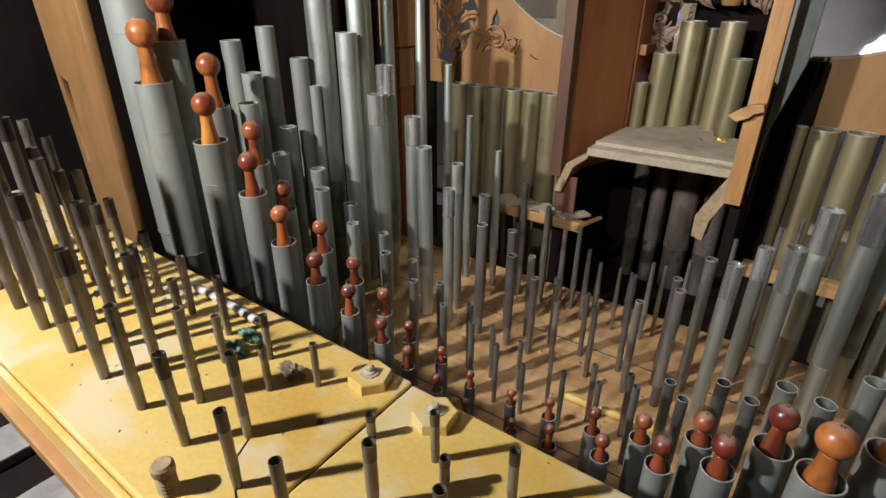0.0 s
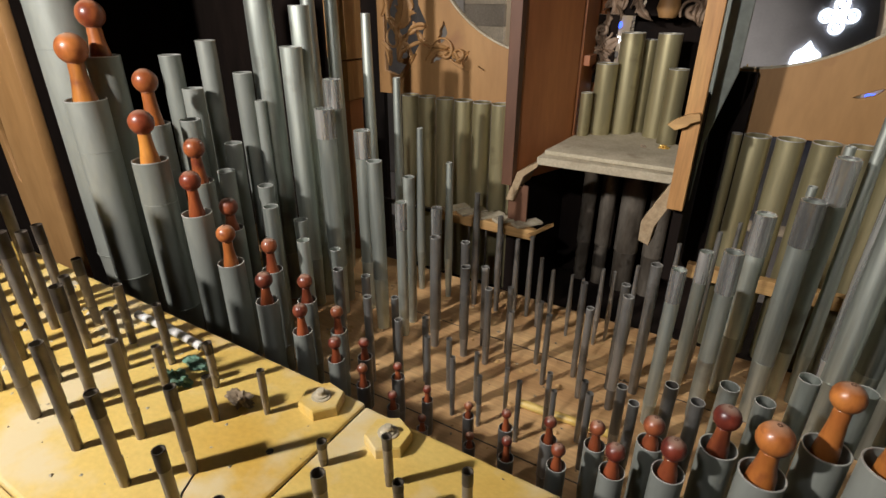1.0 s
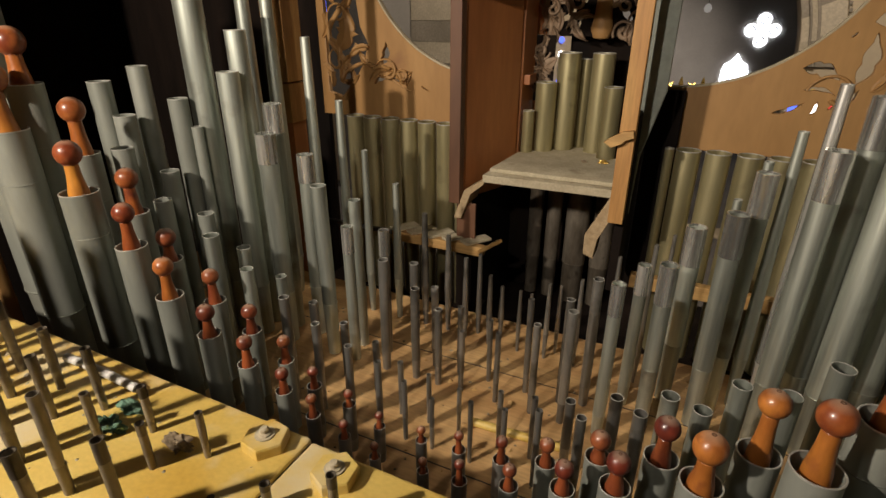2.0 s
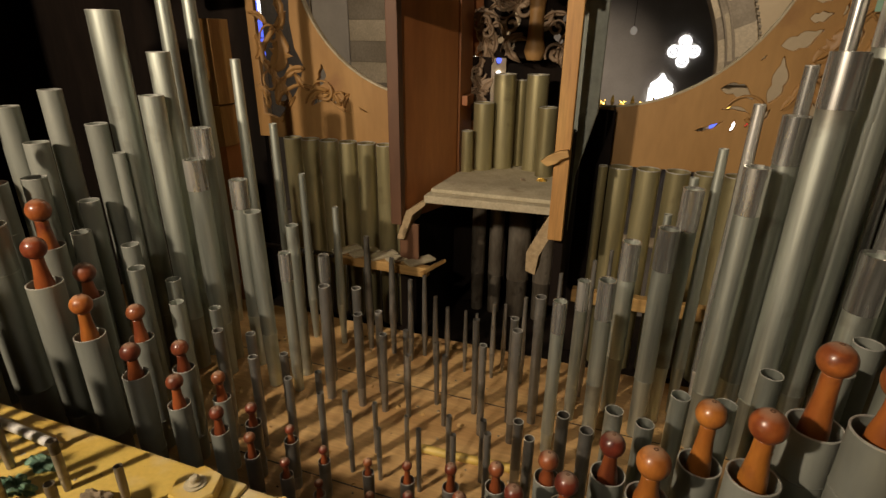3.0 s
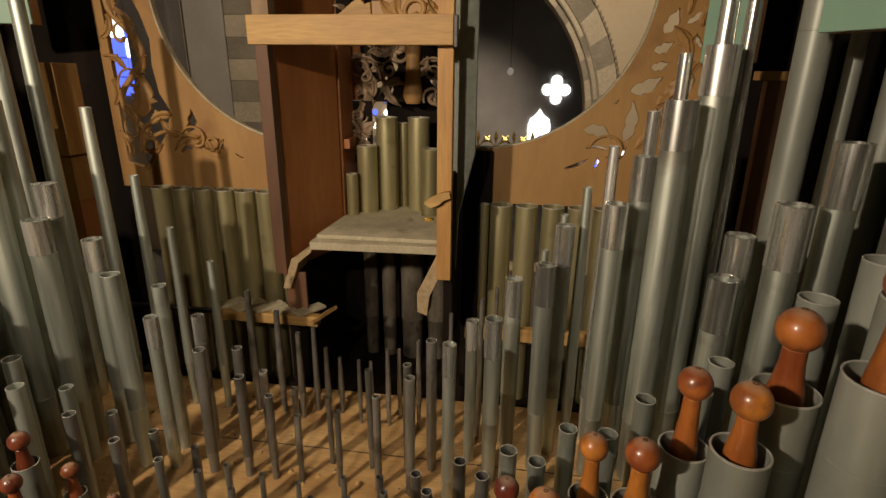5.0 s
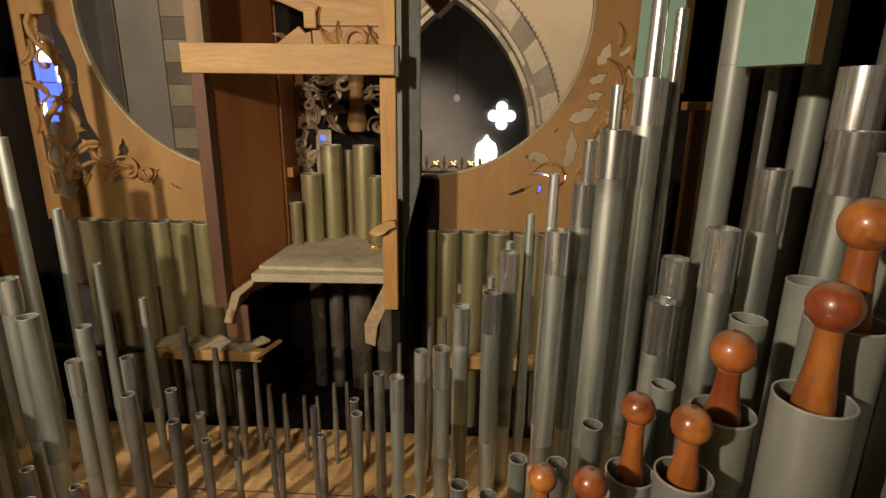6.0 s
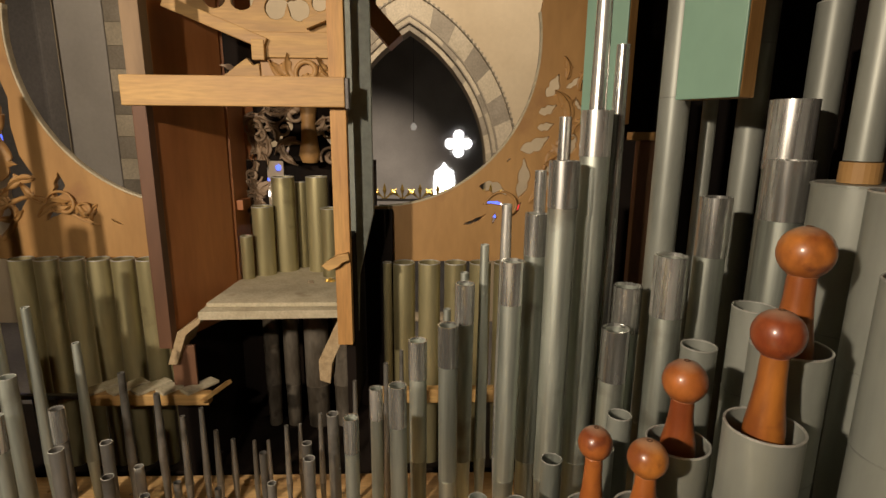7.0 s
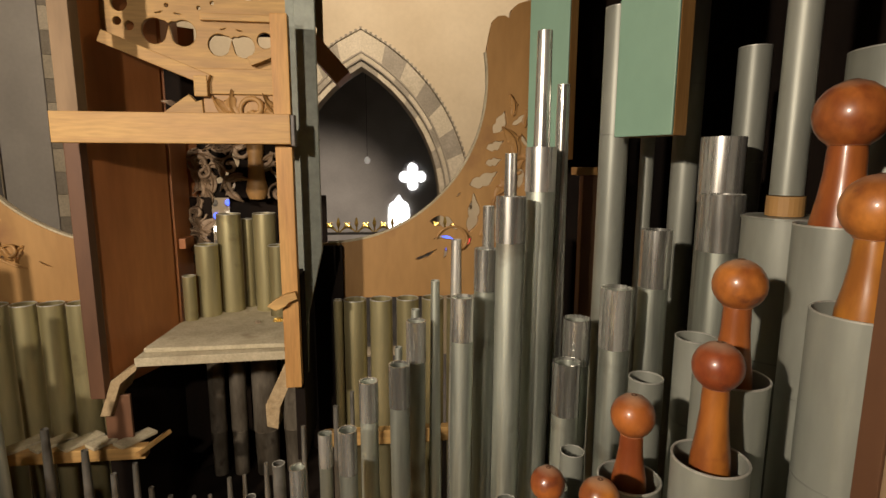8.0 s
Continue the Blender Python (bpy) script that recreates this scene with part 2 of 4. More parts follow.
def rod(name, points, radius, mat, parent=None, label="", taper=None):
    """A bent rod through the points."""
    cu = bpy.data.curves.new(name, "CURVE")
    cu.dimensions, cu.bevel_depth, cu.bevel_resolution, cu.use_fill_caps = "3D", radius, 3, True
    sp = cu.splines.new("POLY")
    sp.points.add(len(points) - 1)
    for k, (p, q) in enumerate(zip(sp.points, points)):
        p.co = (*q, 1)
        if taper:
            p.radius = taper[0] + (taper[1] - taper[0]) * k / (len(points) - 1)
    tmp = bpy.data.objects.new(name, cu)
    me = bpy.data.meshes.new_from_object(tmp)
    bpy.data.objects.remove(tmp)
    me.materials.clear()
    me.materials.append(mat)
    for p in me.polygons:
        p.use_smooth = True
    ob = new(name, me)
    if parent:
        ob.parent = parent
    if label:
        ob["label"] = label
    return ob


rng = random.Random(5)


def tube(bm, r0, r1, z0, z1, wall, segs, mouth=0.0, face=0.0, depth=None):
    """A hollow pipe body: outer wall, rolled rim and inner wall, with a flattened mouth cut in at the foot if asked."""
    h = z1 - z0
    levels = [0.0, 1.0]
    if mouth:
        levels = [0.0, min(0.3, mouth * 0.5 / h), min(0.6, mouth * 2.2 / h), 1.0]
    def ring(f, inset, z, flat):
        r = r0 + (r1 - r0) * f - inset
        row = []
        for k in range(segs):
            a = 2 * math.pi * k / segs
            rr = r
            d = math.cos(a)
            if flat and d > 0.76:
                rr = r * (1 - flat * (1 - 0.76 / d))
            row.append(bm.verts.new((rr * math.cos(a + face), rr * math.sin(a + face), z)))
        return row
    outer = [ring(f, 0, z0 + h * f, 0.9 if mouth and 0 <= n < 2 else 0) for n, f in enumerate(levels)]
    for n, (a, b) in enumerate(zip(outer, outer[1:])):
        for k in range(segs):
            j = (k + 1) % segs
            mid = math.cos(2 * math.pi * (k + 0.5) / segs)
            if mouth and n == 0 and mid > 0.76:
                continue
            bm.faces.new((a[k], a[j], b[j], b[k]))
    rim = ring(1, wall, z1, 0)
    low = ring(1, wall, z1 - (depth or h * 0.97), 0)
    for a, b in ((outer[-1], rim), (rim, low)):
        for k in range(segs):
            j = (k + 1) % segs
            bm.faces.new((a[k], a[j], b[j], b[k]))
    bm.faces.new(low[::-1])
    return bm


def smooth_tube(ob):
    me = ob.data
    for p in me.polygons:
        p.use_smooth = True
    me.set_sharp_from_angle(angle=radians(38))
    return ob


def organ_pipe(x, y, z, top, d, label, group, mat=METAL, taper=1.0, foot=None, sleeve=0.0, sleeve_mat=None, knob=None, face=None, lean=(0, 0), name="organ_pipe", wall=None, base=0.86):
    """One flue pipe standing at (x, y, z): foot, body and, where it has them, tuning sleeve or stopper."""
    ob = thing(name, (x, y, z), label, "organ pipe", group)
    ob.rotation_euler = (lean[0], lean[1], 0)
    h = top - z
    segs = 28 if d > 0.045 else 20 if d > 0.016 else 14
    r1 = d / 2
    r0 = r1 * taper
    wall = wall or min(0.0015, max(0.0007, d * 0.032))
    foot = foot if foot is not None else min(0.16, h * 0.28)
    face = face if face is not None else math.pi / 2 + rng.uniform(-0.5, 0.5)
    bm = lathe(bmesh.new(), [(r0 * base, -0.004), (r0 * base * 1.02, 0.004), (r0 * 0.97, foot - 0.004), (r0 * 1.03, foot - 0.001), (r0 * 1.03, foot + 0.001), (r0 * 0.9, foot + 0.0012)], segs)
    smooth_tube(part("foot", bm, mat, ob))
    bm = tube(bmesh.new(), r0, r1, foot, h, wall, segs, mouth=d * 0.9 * max(1, taper * 0.8), face=face)
    smooth_tube(part("body", bm, mat, ob))
    if d > 0.014 and not sleeve:
        w = wall * 0.6
        bm = lathe(bmesh.new(), [(r1 - wall - w * 0.3, h - w), (r1 - wall - w * 0.3, h + w * 0.5), (r1 - wall * 0.5, h + w), (r1 + w * 0.35, h + w * 0.4), (r1 + w * 0.35, h - w * 1.2)], segs)
        smooth_tube(part("rim", bm, WORN if mat is not OLD else OLDTOP, ob, "worn bright rim"))
    if d > 0.055 and mat is ZINC:
        zs = foot + (h - foot) * (0.62 if d > 0.08 else 0.74)
        bm = lathe(bmesh.new(), [(r1 + 0.0001, zs - 0.0012), (r1 + 0.0006, zs - 0.0008), (r1 + 0.0006, zs + 0.0008), (r1 + 0.0001, zs + 0.0012)], segs)
        smooth_tube(part("solder_seam", bm, ZINC, ob, "dull solder seam round the body"))
    if sleeve:
        bm = bmesh.new()
        ri, ro = r1 + 0.0003, r1 + (0.0004 if sleeve_mat is OLDTOP else max(0.0007, d * 0.03))
        lathe(bm, [(ri, h - sleeve), (ro, h - sleeve), (ro, h + d * 0.12), (ri - wall, h + d * 0.12), (ri - wall, h - sleeve * 0.9)], segs)
        smooth_tube(part("tuning_sleeve", bm, sleeve_mat or TIN, ob, "bright metal tuning sleeve"))
    if knob:
        zk, b = knob[0] - z, knob[1]
        r = b / 2 * 0.955
        neck = r * 0.52
        bm = bmesh.new()
        deep = h - d * 0.55
        pts = [(0, deep - 0.006), (r1 - wall * 1.1, deep - 0.006), (r1 - wall * 1.1, deep), (neck * 1.62, deep + 0.001), (neck * 1.48, h + 0.02 * (zk - r - h)), (neck * 1.2, h + 0.38 * (zk - r - h)), (neck * 1.03, h + 0.7 * (zk - r - h)), (neck * 1.0, h + 0.95 * (zk - r - h))]
        a0 = math.asin(min(0.95, neck / r))
        for k in range(11):
            a = math.pi - a0 - (math.pi - a0) * k / 10
            pts.append((r * math.sin(a) if k < 10 else 0, zk + r * 1.02 * math.cos(a)))
        stem, ball = pts[:8] + [(neck * 0.9, zk - r * 0.7), (0, zk - r * 0.7)], [(neck * 1.06, zk - r * 1.02 * math.cos(a0) - 0.0006)] + pts[8:]
        stop = part("stopper", lathe(bm, stem, 24), STOPPER_RED if d < 0.048 else STOPPER, ob, "turned varnished wooden stopper", smooth=True)
        part("ball_knob", lathe(bmesh.new(), ball, 24), BALL_RED if d < 0.048 else BALL, stop, "red-brown varnished ball", smooth=True)
        stop.rotation_euler = (0, 0, rng.uniform(0, 6))
        bm = lathe(bmesh.new(), [(r * 0.16, zk + r * 1.008), (r * 0.13, zk + r * 1.027), (r * 0.07, zk + r * 1.022), (0, zk + r * 0.985)], 10)
        part("knob_centre", bm, DARKRED_SHADED, stop)
    return ob


# ---- the organ's ground: lower floor, rackboard and upper chest ----
DECK = 0.893
BOARD = 1.172
tagged(slab("floor", (-9, -4.3, -0.05), (9, 2.0, 0.0), DARKSTONE, bevel=0), "dark stone church floor", "floor", kind="structure")
chest = thing("wind_chest", (0, 0, 0), "large wooden wind chest with brown rackboard full of pipes", "wind chest")
slab("rackboard", (-1.5, 0.50, DECK - 0.028), (1.0, 1.21, DECK), DECKWOOD, chest, "worn brown rackboard")
slab("chest_body", (-1.5, 0.52, 0.55), (1.0, 1.20, DECK - 0.03), RED, chest)

for y in (0.672, 0.985):
    slab("board_joint", (-1.498, y - 0.0012, DECK - 0.004), (0.998, y + 0.0012, DECK + 0.0006), IRON, chest, "dark joint in the rackboard", bevel=0)

# upper chest with the yellow board
upper = thing("upper_chest", (0, 0, 0), "yellow varnished upper chest table in two boards", "wind chest")
slab("table_board", (-1.62, 0.104, BOARD - 0.03), (-0.3465, 0.403, BOARD), YELLOW, upper, bevel=0.004)
slab("table_board", (-0.3435, 0.104, BOARD - 0.031), (0.42, 0.400, BOARD - 0.0015), YELLOW, upper, bevel=0.004)
# dark strip laid in the gap to give it its shadow
slab("joint_dirt", (-0.3464, 0.110, BOARD - 0.012), (-0.3436, 0.398, BOARD - 0.005), IRON, upper, "dark strip for the shadow in the joint", bevel=0)
slab("front_rail", (-1.62, 0.094, BOARD - 0.052), (0.42, 0.1035, BOARD - 0.008), YELLOW, upper, bevel=0.003)
slab("front_moulding", (-1.62, 0.080, BOARD - 0.075), (0.42, 0.1035, BOARD - 0.0525), OAK, upper, bevel=0.003)
slab("chest_body", (-1.62, 0.12, 0.75), (0.42, 0.385, BOARD - 0.0315), DARKWOOD_SHADOW, upper)
slab("bottom_rail", (-1.62, 0.0, 0.80), (0.42, 0.119, 0.939), DARKWOOD_SHADOW, upper)


# lower parts beside the chest: pale slips on dark battens
for k in range(3):
    bt = slab("key_slip", (-1.10 + 0.17 * k, 0.045, 0.99), (-1.03 + 0.18 * k, 0.112, 1.008), SLIP, bevel=0.003)
    tagged(bt, "dim grey wooden slip lying on a dark batten", "wooden slip", "slips on the batten")
tagged(slab("batten", (-1.6, -0.02, 0.94), (0.2, 0.118, 0.989), DARKWOOD_SHADOW, bevel=0.004), "dark wooden batten beside the upper chest", "batten")
tagged(slab("batten_post", (-1.5, 0.0, 0.0), (-1.4, 0.1, 0.799), DARKWOOD_SHADOW), "dark post under the batten", "post")
tagged(slab("batten_post", (0.0, 0.0, 0.0), (0.1, 0.1, 0.799), DARKWOOD_SHADOW), "dark post under the batten", "post")
tagged(slab("chest_trestle", (-1.45, 0.14, 0.0), (-1.35, 0.36, 0.75), DARKWOOD_SHADOW), "dark trestle under the upper chest", "trestle")
tagged(slab("chest_trestle", (0.2, 0.14, 0.0), (0.3, 0.36, 0.75), DARKWOOD_SHADOW), "dark trestle under the upper chest", "trestle")
tagged(slab("chest_trestle", (-1.3, 0.6, 0.0), (-1.2, 1.1, 0.55), DARKWOOD_SHADOW), "dark trestle under the wind chest", "trestle")
tagged(slab("chest_trestle", (0.7, 0.6, 0.0), (0.8, 1.1, 0.55), DARKWOOD_SHADOW), "dark trestle under the wind chest", "trestle")

# ---- pipes on the yellow board ----
G = "thin pipes on the yellow board"
ROW_A = [1.273, 1.295, 1.319, 1.357, 1.403, 1.43, 1.46, 1.50, 1.53]
ROW_B = [1.289, 1.308, 1.345, 1.39, 1.43, 1.47, 1.50, 1.52]
ROW_C = [1.238, 1.247, 1.268, 1.29, 1.335, 1.37, 1.39, 1.42]
ROW_D = [1.239, 1.242, 1.268, 1.271, 1.286, 1.32, 1.352, 1.394, 1.41]


def thin_pipe(x, y, top, d):
    dark = rng.random() < 0.8
    organ_pipe(x, y, BOARD - 0.001, top, d, "thin tarnished metal pipe on the yellow board", G, OLD, foot=min(0.05, (top - BOARD) * 0.3), sleeve=min(0.03, (top - BOARD) * 0.22) if dark else 0.0,
               sleeve_mat=OLDTOP, lean=(rng.uniform(-0.012, 0.012), rng.uniform(-0.012, 0.012)), base=0.86, name="thin_organ_pipe", wall=0.0008)


for row, y, x0, d0 in ((ROW_A, 0.172, -0.391, 0.0118), (ROW_B, 0.220, -0.440, 0.0118), (ROW_C, 0.284, -0.484, 0.0100), (ROW_D, 0.325, -0.440, 0.0092)):
    for k, top in enumerate(row):
        thin_pipe(x0 - 0.0962 * k, y, top, d0 + 0.0011 * k)
for x, y, top, d in ((-0.297, 0.163, 1.278, 0.0118), (-0.326, 0.303, 1.203, 0.0108), (-0.262, 0.237, 1.257, 0.0132), (-0.247, 0.319, 1.238, 0.0103), (-0.219, 0.297, 1.211, 0.0110), (-0.199, 0.262, 1.215, 0.0138), (-0.154, 0.321, 1.241, 0.0105)):
    thin_pipe(x, y, top, d)

# ---- stopped pipes with ball knobs, two staggered rows ----
G = "stopped pipes with ball knobs"
FRONT = [
    (-1.195, 1.451, 0.077, 1.549, 0.062), (-1.012, 1.351, 0.067, 1.425, 0.049), (-0.894, 1.263, 0.055, 1.328, 0.040), (-0.817, 1.176, 0.049, 1.236, 0.037),
    (-0.728, 1.117, 0.042, 1.162, 0.034), (-0.641, 1.078, 0.036, 1.123, 0.029), (-0.562, 1.045, 0.030, 1.081, 0.025), (-0.501, 1.013, 0.025, 1.048, 0.020),
    (-0.436, 0.991, 0.022, 1.017, 0.017), (-0.375, 0.972, 0.020, 0.994, 0.0155), (-0.283, 0.982, 0.0195, 1.001, 0.0155), (-0.218, 0.991, 0.025, 1.025, 0.0175),
    (-0.138, 1.020, 0.029, 1.050, 0.022), (-0.061, 1.053, 0.035, 1.088, 0.028), (0.006, 1.090, 0.041, 1.130, 0.033), (0.101, 1.142, 0.051, 1.197, 0.042),
    (0.203, 1.211, 0.055, 1.282, 0.040), (0.302, 1.300, 0.061, 1.362, 0.0435), (0.421, 1.399, 0.076, 1.500, 0.0525), (0.580, 1.551, 0.098, 1.659, 0.073)]
BACK = [
    (-1.215, 1.530, 0.072, 1.610, 0.058), (-1.075, 1.404, 0.059, 1.489, 0.050), (-0.958, 1.299, 0.053, 1.368, 0.043), (-0.882, 1.211, 0.046, 1.258, 0.039),
    (-0.777, 1.143, 0.042, 1.196, 0.033), (-0.688, 1.099, 0.037, 1.141, 0.031), (-0.611, 1.053, 0.031, 1.096, 0.026), (-0.548, 1.015, 0.028, 1.047, 0.022),
    (-0.470, 1.000, 0.0245, 1.023, 0.018), (-0.405, 0.974, 0.021, 0.998, 0.0165), (-0.319, 0.977, 0.020, 0.999, 0.0165), (-0.247, 0.986, 0.024, 1.016, 0.0175),
    (-0.172, 0.998, 0.027, 1.035, 0.021), (-0.100, 1.025, 0.032, 1.059, 0.025), (-0.025, 1.070, 0.038, 1.101, 0.031), (0.056, 1.105, 0.047, 1.156, 0.036),
    (0.162, 1.159, 0.052, 1.237, 0.038), (0.268, 1.251, 0.059, 1.340, 0.0415), (0.366, 1.341, 0.072, 1.418, 0.052), (0.483, 1.460, 0.082, 1.569, 0.060)]
for rows, y in ((FRONT, 0.575), (BACK, 0.638)):
    for x, top, d, zk, b in rows:
        organ_pipe(x, y, DECK - 0.001, top, d, "grey stopped metal pipe with a turned wooden ball stopper", G, ZINC if d > 0.028 else LEAD, knob=(zk, b), name="stopped_organ_pipe", wall=min(0.0017, d * 0.028))
organ_pipe(0.637, 0.680, DECK - 0.001, 1.63, 0.094, "grey stopped metal pipe with a turned wooden ball stopper", G, ZINC, knob=(1.761, 0.084), name="stopped_organ_pipe", wall=0.0018)
organ_pipe(-1.345, 0.64, DECK - 0.001, 1.84, 0.12, "tall grey stopped metal bass pipe", G, ZINC, knob=(1.95, 0.07), name="stopped_organ_pipe", wall=0.0018)

# ---- short open pipes, two staggered rows ----
G = "short open pipes"
SHORT_FRONT = [
    (-1.053, 1.403, 0.043), (-0.962, 1.303, 0.036), (-0.836, 1.246, 0.031), (-0.751, 1.188, 0.026), (-0.662, 1.145, 0.020), (-0.589, 1.103, 0.017), (-0.514, 1.074, 0.0149),
    (-0.447, 1.059, 0.0128), (-0.390, 1.033, 0.011), (-0.332, 1.013, 0.0097), (-0.254, 1.034, 0.0095), (-0.191, 1.041, 0.0105), (-0.132, 1.062, 0.0125), (-0.064, 1.073, 0.017),
    (0.020, 1.114, 0.021), (0.098, 1.150, 0.026), (0.192, 1.209, 0.028), (0.300, 1.290, 0.034)]
SHORT_BACK = [
    (-1.173, 1.524, 0.047), (-1.112, 1.456, 0.045), (-1.002, 1.346, 0.038), (-0.915, 1.261, 0.034), (-0.817, 1.199, 0.029), (-0.721, 1.151, 0.0236), (-0.641, 1.108, 0.019),
    (-0.566, 1.078, 0.016), (-0.490, 1.054, 0.014), (-0.433, 1.023, 0.012), (-0.369, 1.013, 0.0105), (-0.303, 1.002, 0.0095), (-0.219, 1.026, 0.011), (-0.155, 1.035, 0.0122),
    (-0.093, 1.050, 0.018), (-0.020, 1.085, 0.021), (0.057, 1.116, 0.028), (0.146, 1.168, 0.028), (0.252, 1.232, 0.030), (0.346, 1.302, 0.034), (0.449, 1.407, 0.047), (0.520, 1.463, 0.056)]
for rows, y in ((SHORT_FRONT, 0.705), (SHORT_BACK, 0.765)):
    for x, top, d in rows:
        organ_pipe(x, y, DECK - 0.001, top, d, "short open grey metal pipe", G, LEAD if d < 0.022 else METAL if d < 0.032 else ZINC, foot=0.055 if d < 0.025 else 0.1, name="open_organ_pipe")

# ---- principal pipes, two staggered rows that draw back in the bass ----
G = "principal pipes"
PRINCIPAL = [
    (-1.000, 0.885, 1.705, 0.060), (-0.916, 0.885, 1.545, 0.048), (-0.829, 0.885, 1.421, 0.043), (-0.694, 0.885, 1.321, 0.034), (-0.630, 0.885, 1.240, 0.025),
    (-0.543, 0.885, 1.175, 0.0225), (-0.464, 0.885, 1.125, 0.019), (-0.408, 0.885, 1.088, 0.016), (-0.352, 0.885, 1.050, 0.0128), (-0.271, 0.885, 1.068, 0.0123), (-0.192, 0.885, 1.110, 0.015),
    (-0.128, 0.885, 1.155, 0.019), (-0.055, 0.885, 1.231, 0.024), (0.021, 0.950, 1.255, 0.031), (0.113, 1.000, 1.350, 0.036), (0.221, 1.000, 1.471, 0.040), (0.307, 1.000, 1.647, 0.051)]
PRINCIPAL_BACK = [
    (-0.930, 0.945, 1.627, 0.046), (-0.860, 0.945, 1.475, 0.041), (-0.781, 0.945, 1.367, 0.037), (-0.647, 0.945, 1.277, 0.0275), (-0.575, 0.945, 1.217, 0.0235),
    (-0.499, 0.945, 1.150, 0.020), (-0.444, 0.945, 1.103, 0.0165), (-0.382, 0.945, 1.069, 0.0132), (-0.309, 0.945, 1.056, 0.0119), (-0.222, 0.945, 1.128, 0.0135), (-0.146, 0.945, 1.146, 0.017),
    (-0.098, 0.960, 1.195, 0.021), (-0.024, 1.000, 1.225, 0.024), (0.054, 1.060, 1.294, 0.035), (0.143, 1.060, 1.410, 0.036), (0.276, 1.060, 1.546, 0.043), (0.378, 1.060, 1.734, 0.054)]
for rows in (PRINCIPAL, PRINCIPAL_BACK):
    for x, y, top, d in rows:
        s = 0.0
        if top > 1.2:
            s = 0.075 if x > 0 else 0.06 if rng.random() < 0.5 else 0.0
        organ_pipe(x, y, DECK - 0.001, top - d * 0.12 * (s > 0), d, "open grey metal principal pipe" + (" with a bright tuning sleeve" if s else ""), G, LEAD if d < 0.024 else METAL, foot=0.05 if d < 0.026 else 0.14, sleeve=s, name="open_organ_pipe",
                   lean=(rng.uniform(-0.008, 0.008), rng.uniform(-0.008, 0.008)))
G = "sleeved pipes in the bass"
for x, y, top, d, s in ((0.400, 0.945, 1.358, 0.046, 0.09), (0.437, 1.000, 1.418, 0.048, 0.08), (0.485, 0.945, 1.487, 0.052, 0.10), (0.580, 1.000, 1.580, 0.052, 0.10), (0.666, 0.945, 1.645, 0.070, 0.09), (0.703, 1.010, 1.744, 0.072, 0.11)):
    organ_pipe(x, y, DECK - 0.001, top, d, "open grey metal pipe with a shiny tuning sleeve", G, METAL, foot=0.14, sleeve=s, name="open_organ_pipe")
for x, y, top, d in ((-1.016, 0.83, 1.490, 0.042), (-1.127, 0.83, 1.553, 0.044), (-0.983, 0.84, 1.430, 0.024)):
    organ_pipe(x, y, DECK - 0.001, top, d, "open grey metal pipe", G, ZINC, foot=0.14, name="open_organ_pipe")

# ---- slender tapered pipes on the far side of the chest ----
G = "slender tapered pipes"
TAPERED = [
    (-1.060, 1.980, 0.030), (-0.982, 1.850, 0.028), (-0.873, 1.609, 0.023), (-0.786, 1.466, 0.0184), (-0.719, 1.350, 0.016), (-0.632, 1.275, 0.015), (-0.551, 1.210, 0.0135), (-0.485, 1.163, 0.0124), (-0.430, 1.120, 0.0105),
    (-0.406, 1.120, 0.0098), (-0.365, 1.087, 0.0095), (-0.345, 1.046, 0.0095), (-0.288, 1.063, 0.0075), (-0.270, 1.042, 0.0075), (-0.220, 1.097, 0.0085), (-0.201, 1.080, 0.0075), (-0.149, 1.124, 0.0086),
    (-0.081, 1.180, 0.0085), (-0.012, 1.235, 0.0096), (0.018, 1.249, 0.0080), (0.112, 1.345, 0.0150), (0.146, 1.421, 0.0165), (0.185, 1.478, 0.0170), (0.226, 1.558, 0.0200), (0.289, 1.623, 0.0220),
    (0.331, 1.723, 0.0230), (0.390, 1.947, 0.0280), (0.430, 1.852, 0.0235)]
for k, (x, top, d) in enumerate(TAPERED):
    organ_pipe(x, 1.10 if d > 0.012 else (1.085, 1.118)[k % 2], DECK - 0.001, top, d, "slender tapered metal pipe", G, LEAD if d < 0.014 else METAL if x < 0.2 else TIN, taper=1.55, foot=0.07 if d < 0.012 else 0.12, name="tapered_organ_pipe", base=0.6)

# ---- tall basses beside the far case wall ----
G = "tall bass pipes"
for x, y, top, d in ((0.546, 1.125, 2.000, 0.056), (0.745, 1.200, 2.15, 0.056), (0.662, 1.210, 2.10, 0.030), (0.815, 1.100, 1.930, 0.060)):
    organ_pipe(x, y, 0.90, top, d, "tall grey metal bass pipe", G, ZINC, foot=0.18, name="bass_organ_pipe")
organ_pipe(0.800, 0.780, DECK - 0.001, 1.86, 0.125, "wide grey stopped bass pipe", G, ZINC, foot=0.2, name="bass_organ_pipe")
organ_pipe(0.659, 0.790, DECK - 0.001, 1.629, 0.112, "wide grey bass pipe with a narrow chimney", G, ZINC, foot=0.2, name="bass_organ_pipe", wall=0.003)
chimney = thing("chimney_pipe", (0.655, 0.790, 1.627), "tall grey metal chimney tube on a wooden collar", "organ pipe", G)
part("cap", lathe(bmesh.new(), [(0.0, 0.0), (0.0545, 0.0), (0.0545, 0.003), (0.0, 0.004)], 28), ZINC, chimney)
part("collar", lathe(bmesh.new(), [(0.0, 0.0042), (0.0245, 0.0042), (0.0245, 0.032), (0.0, 0.033)], 24), OAK, chimney, "wooden collar")
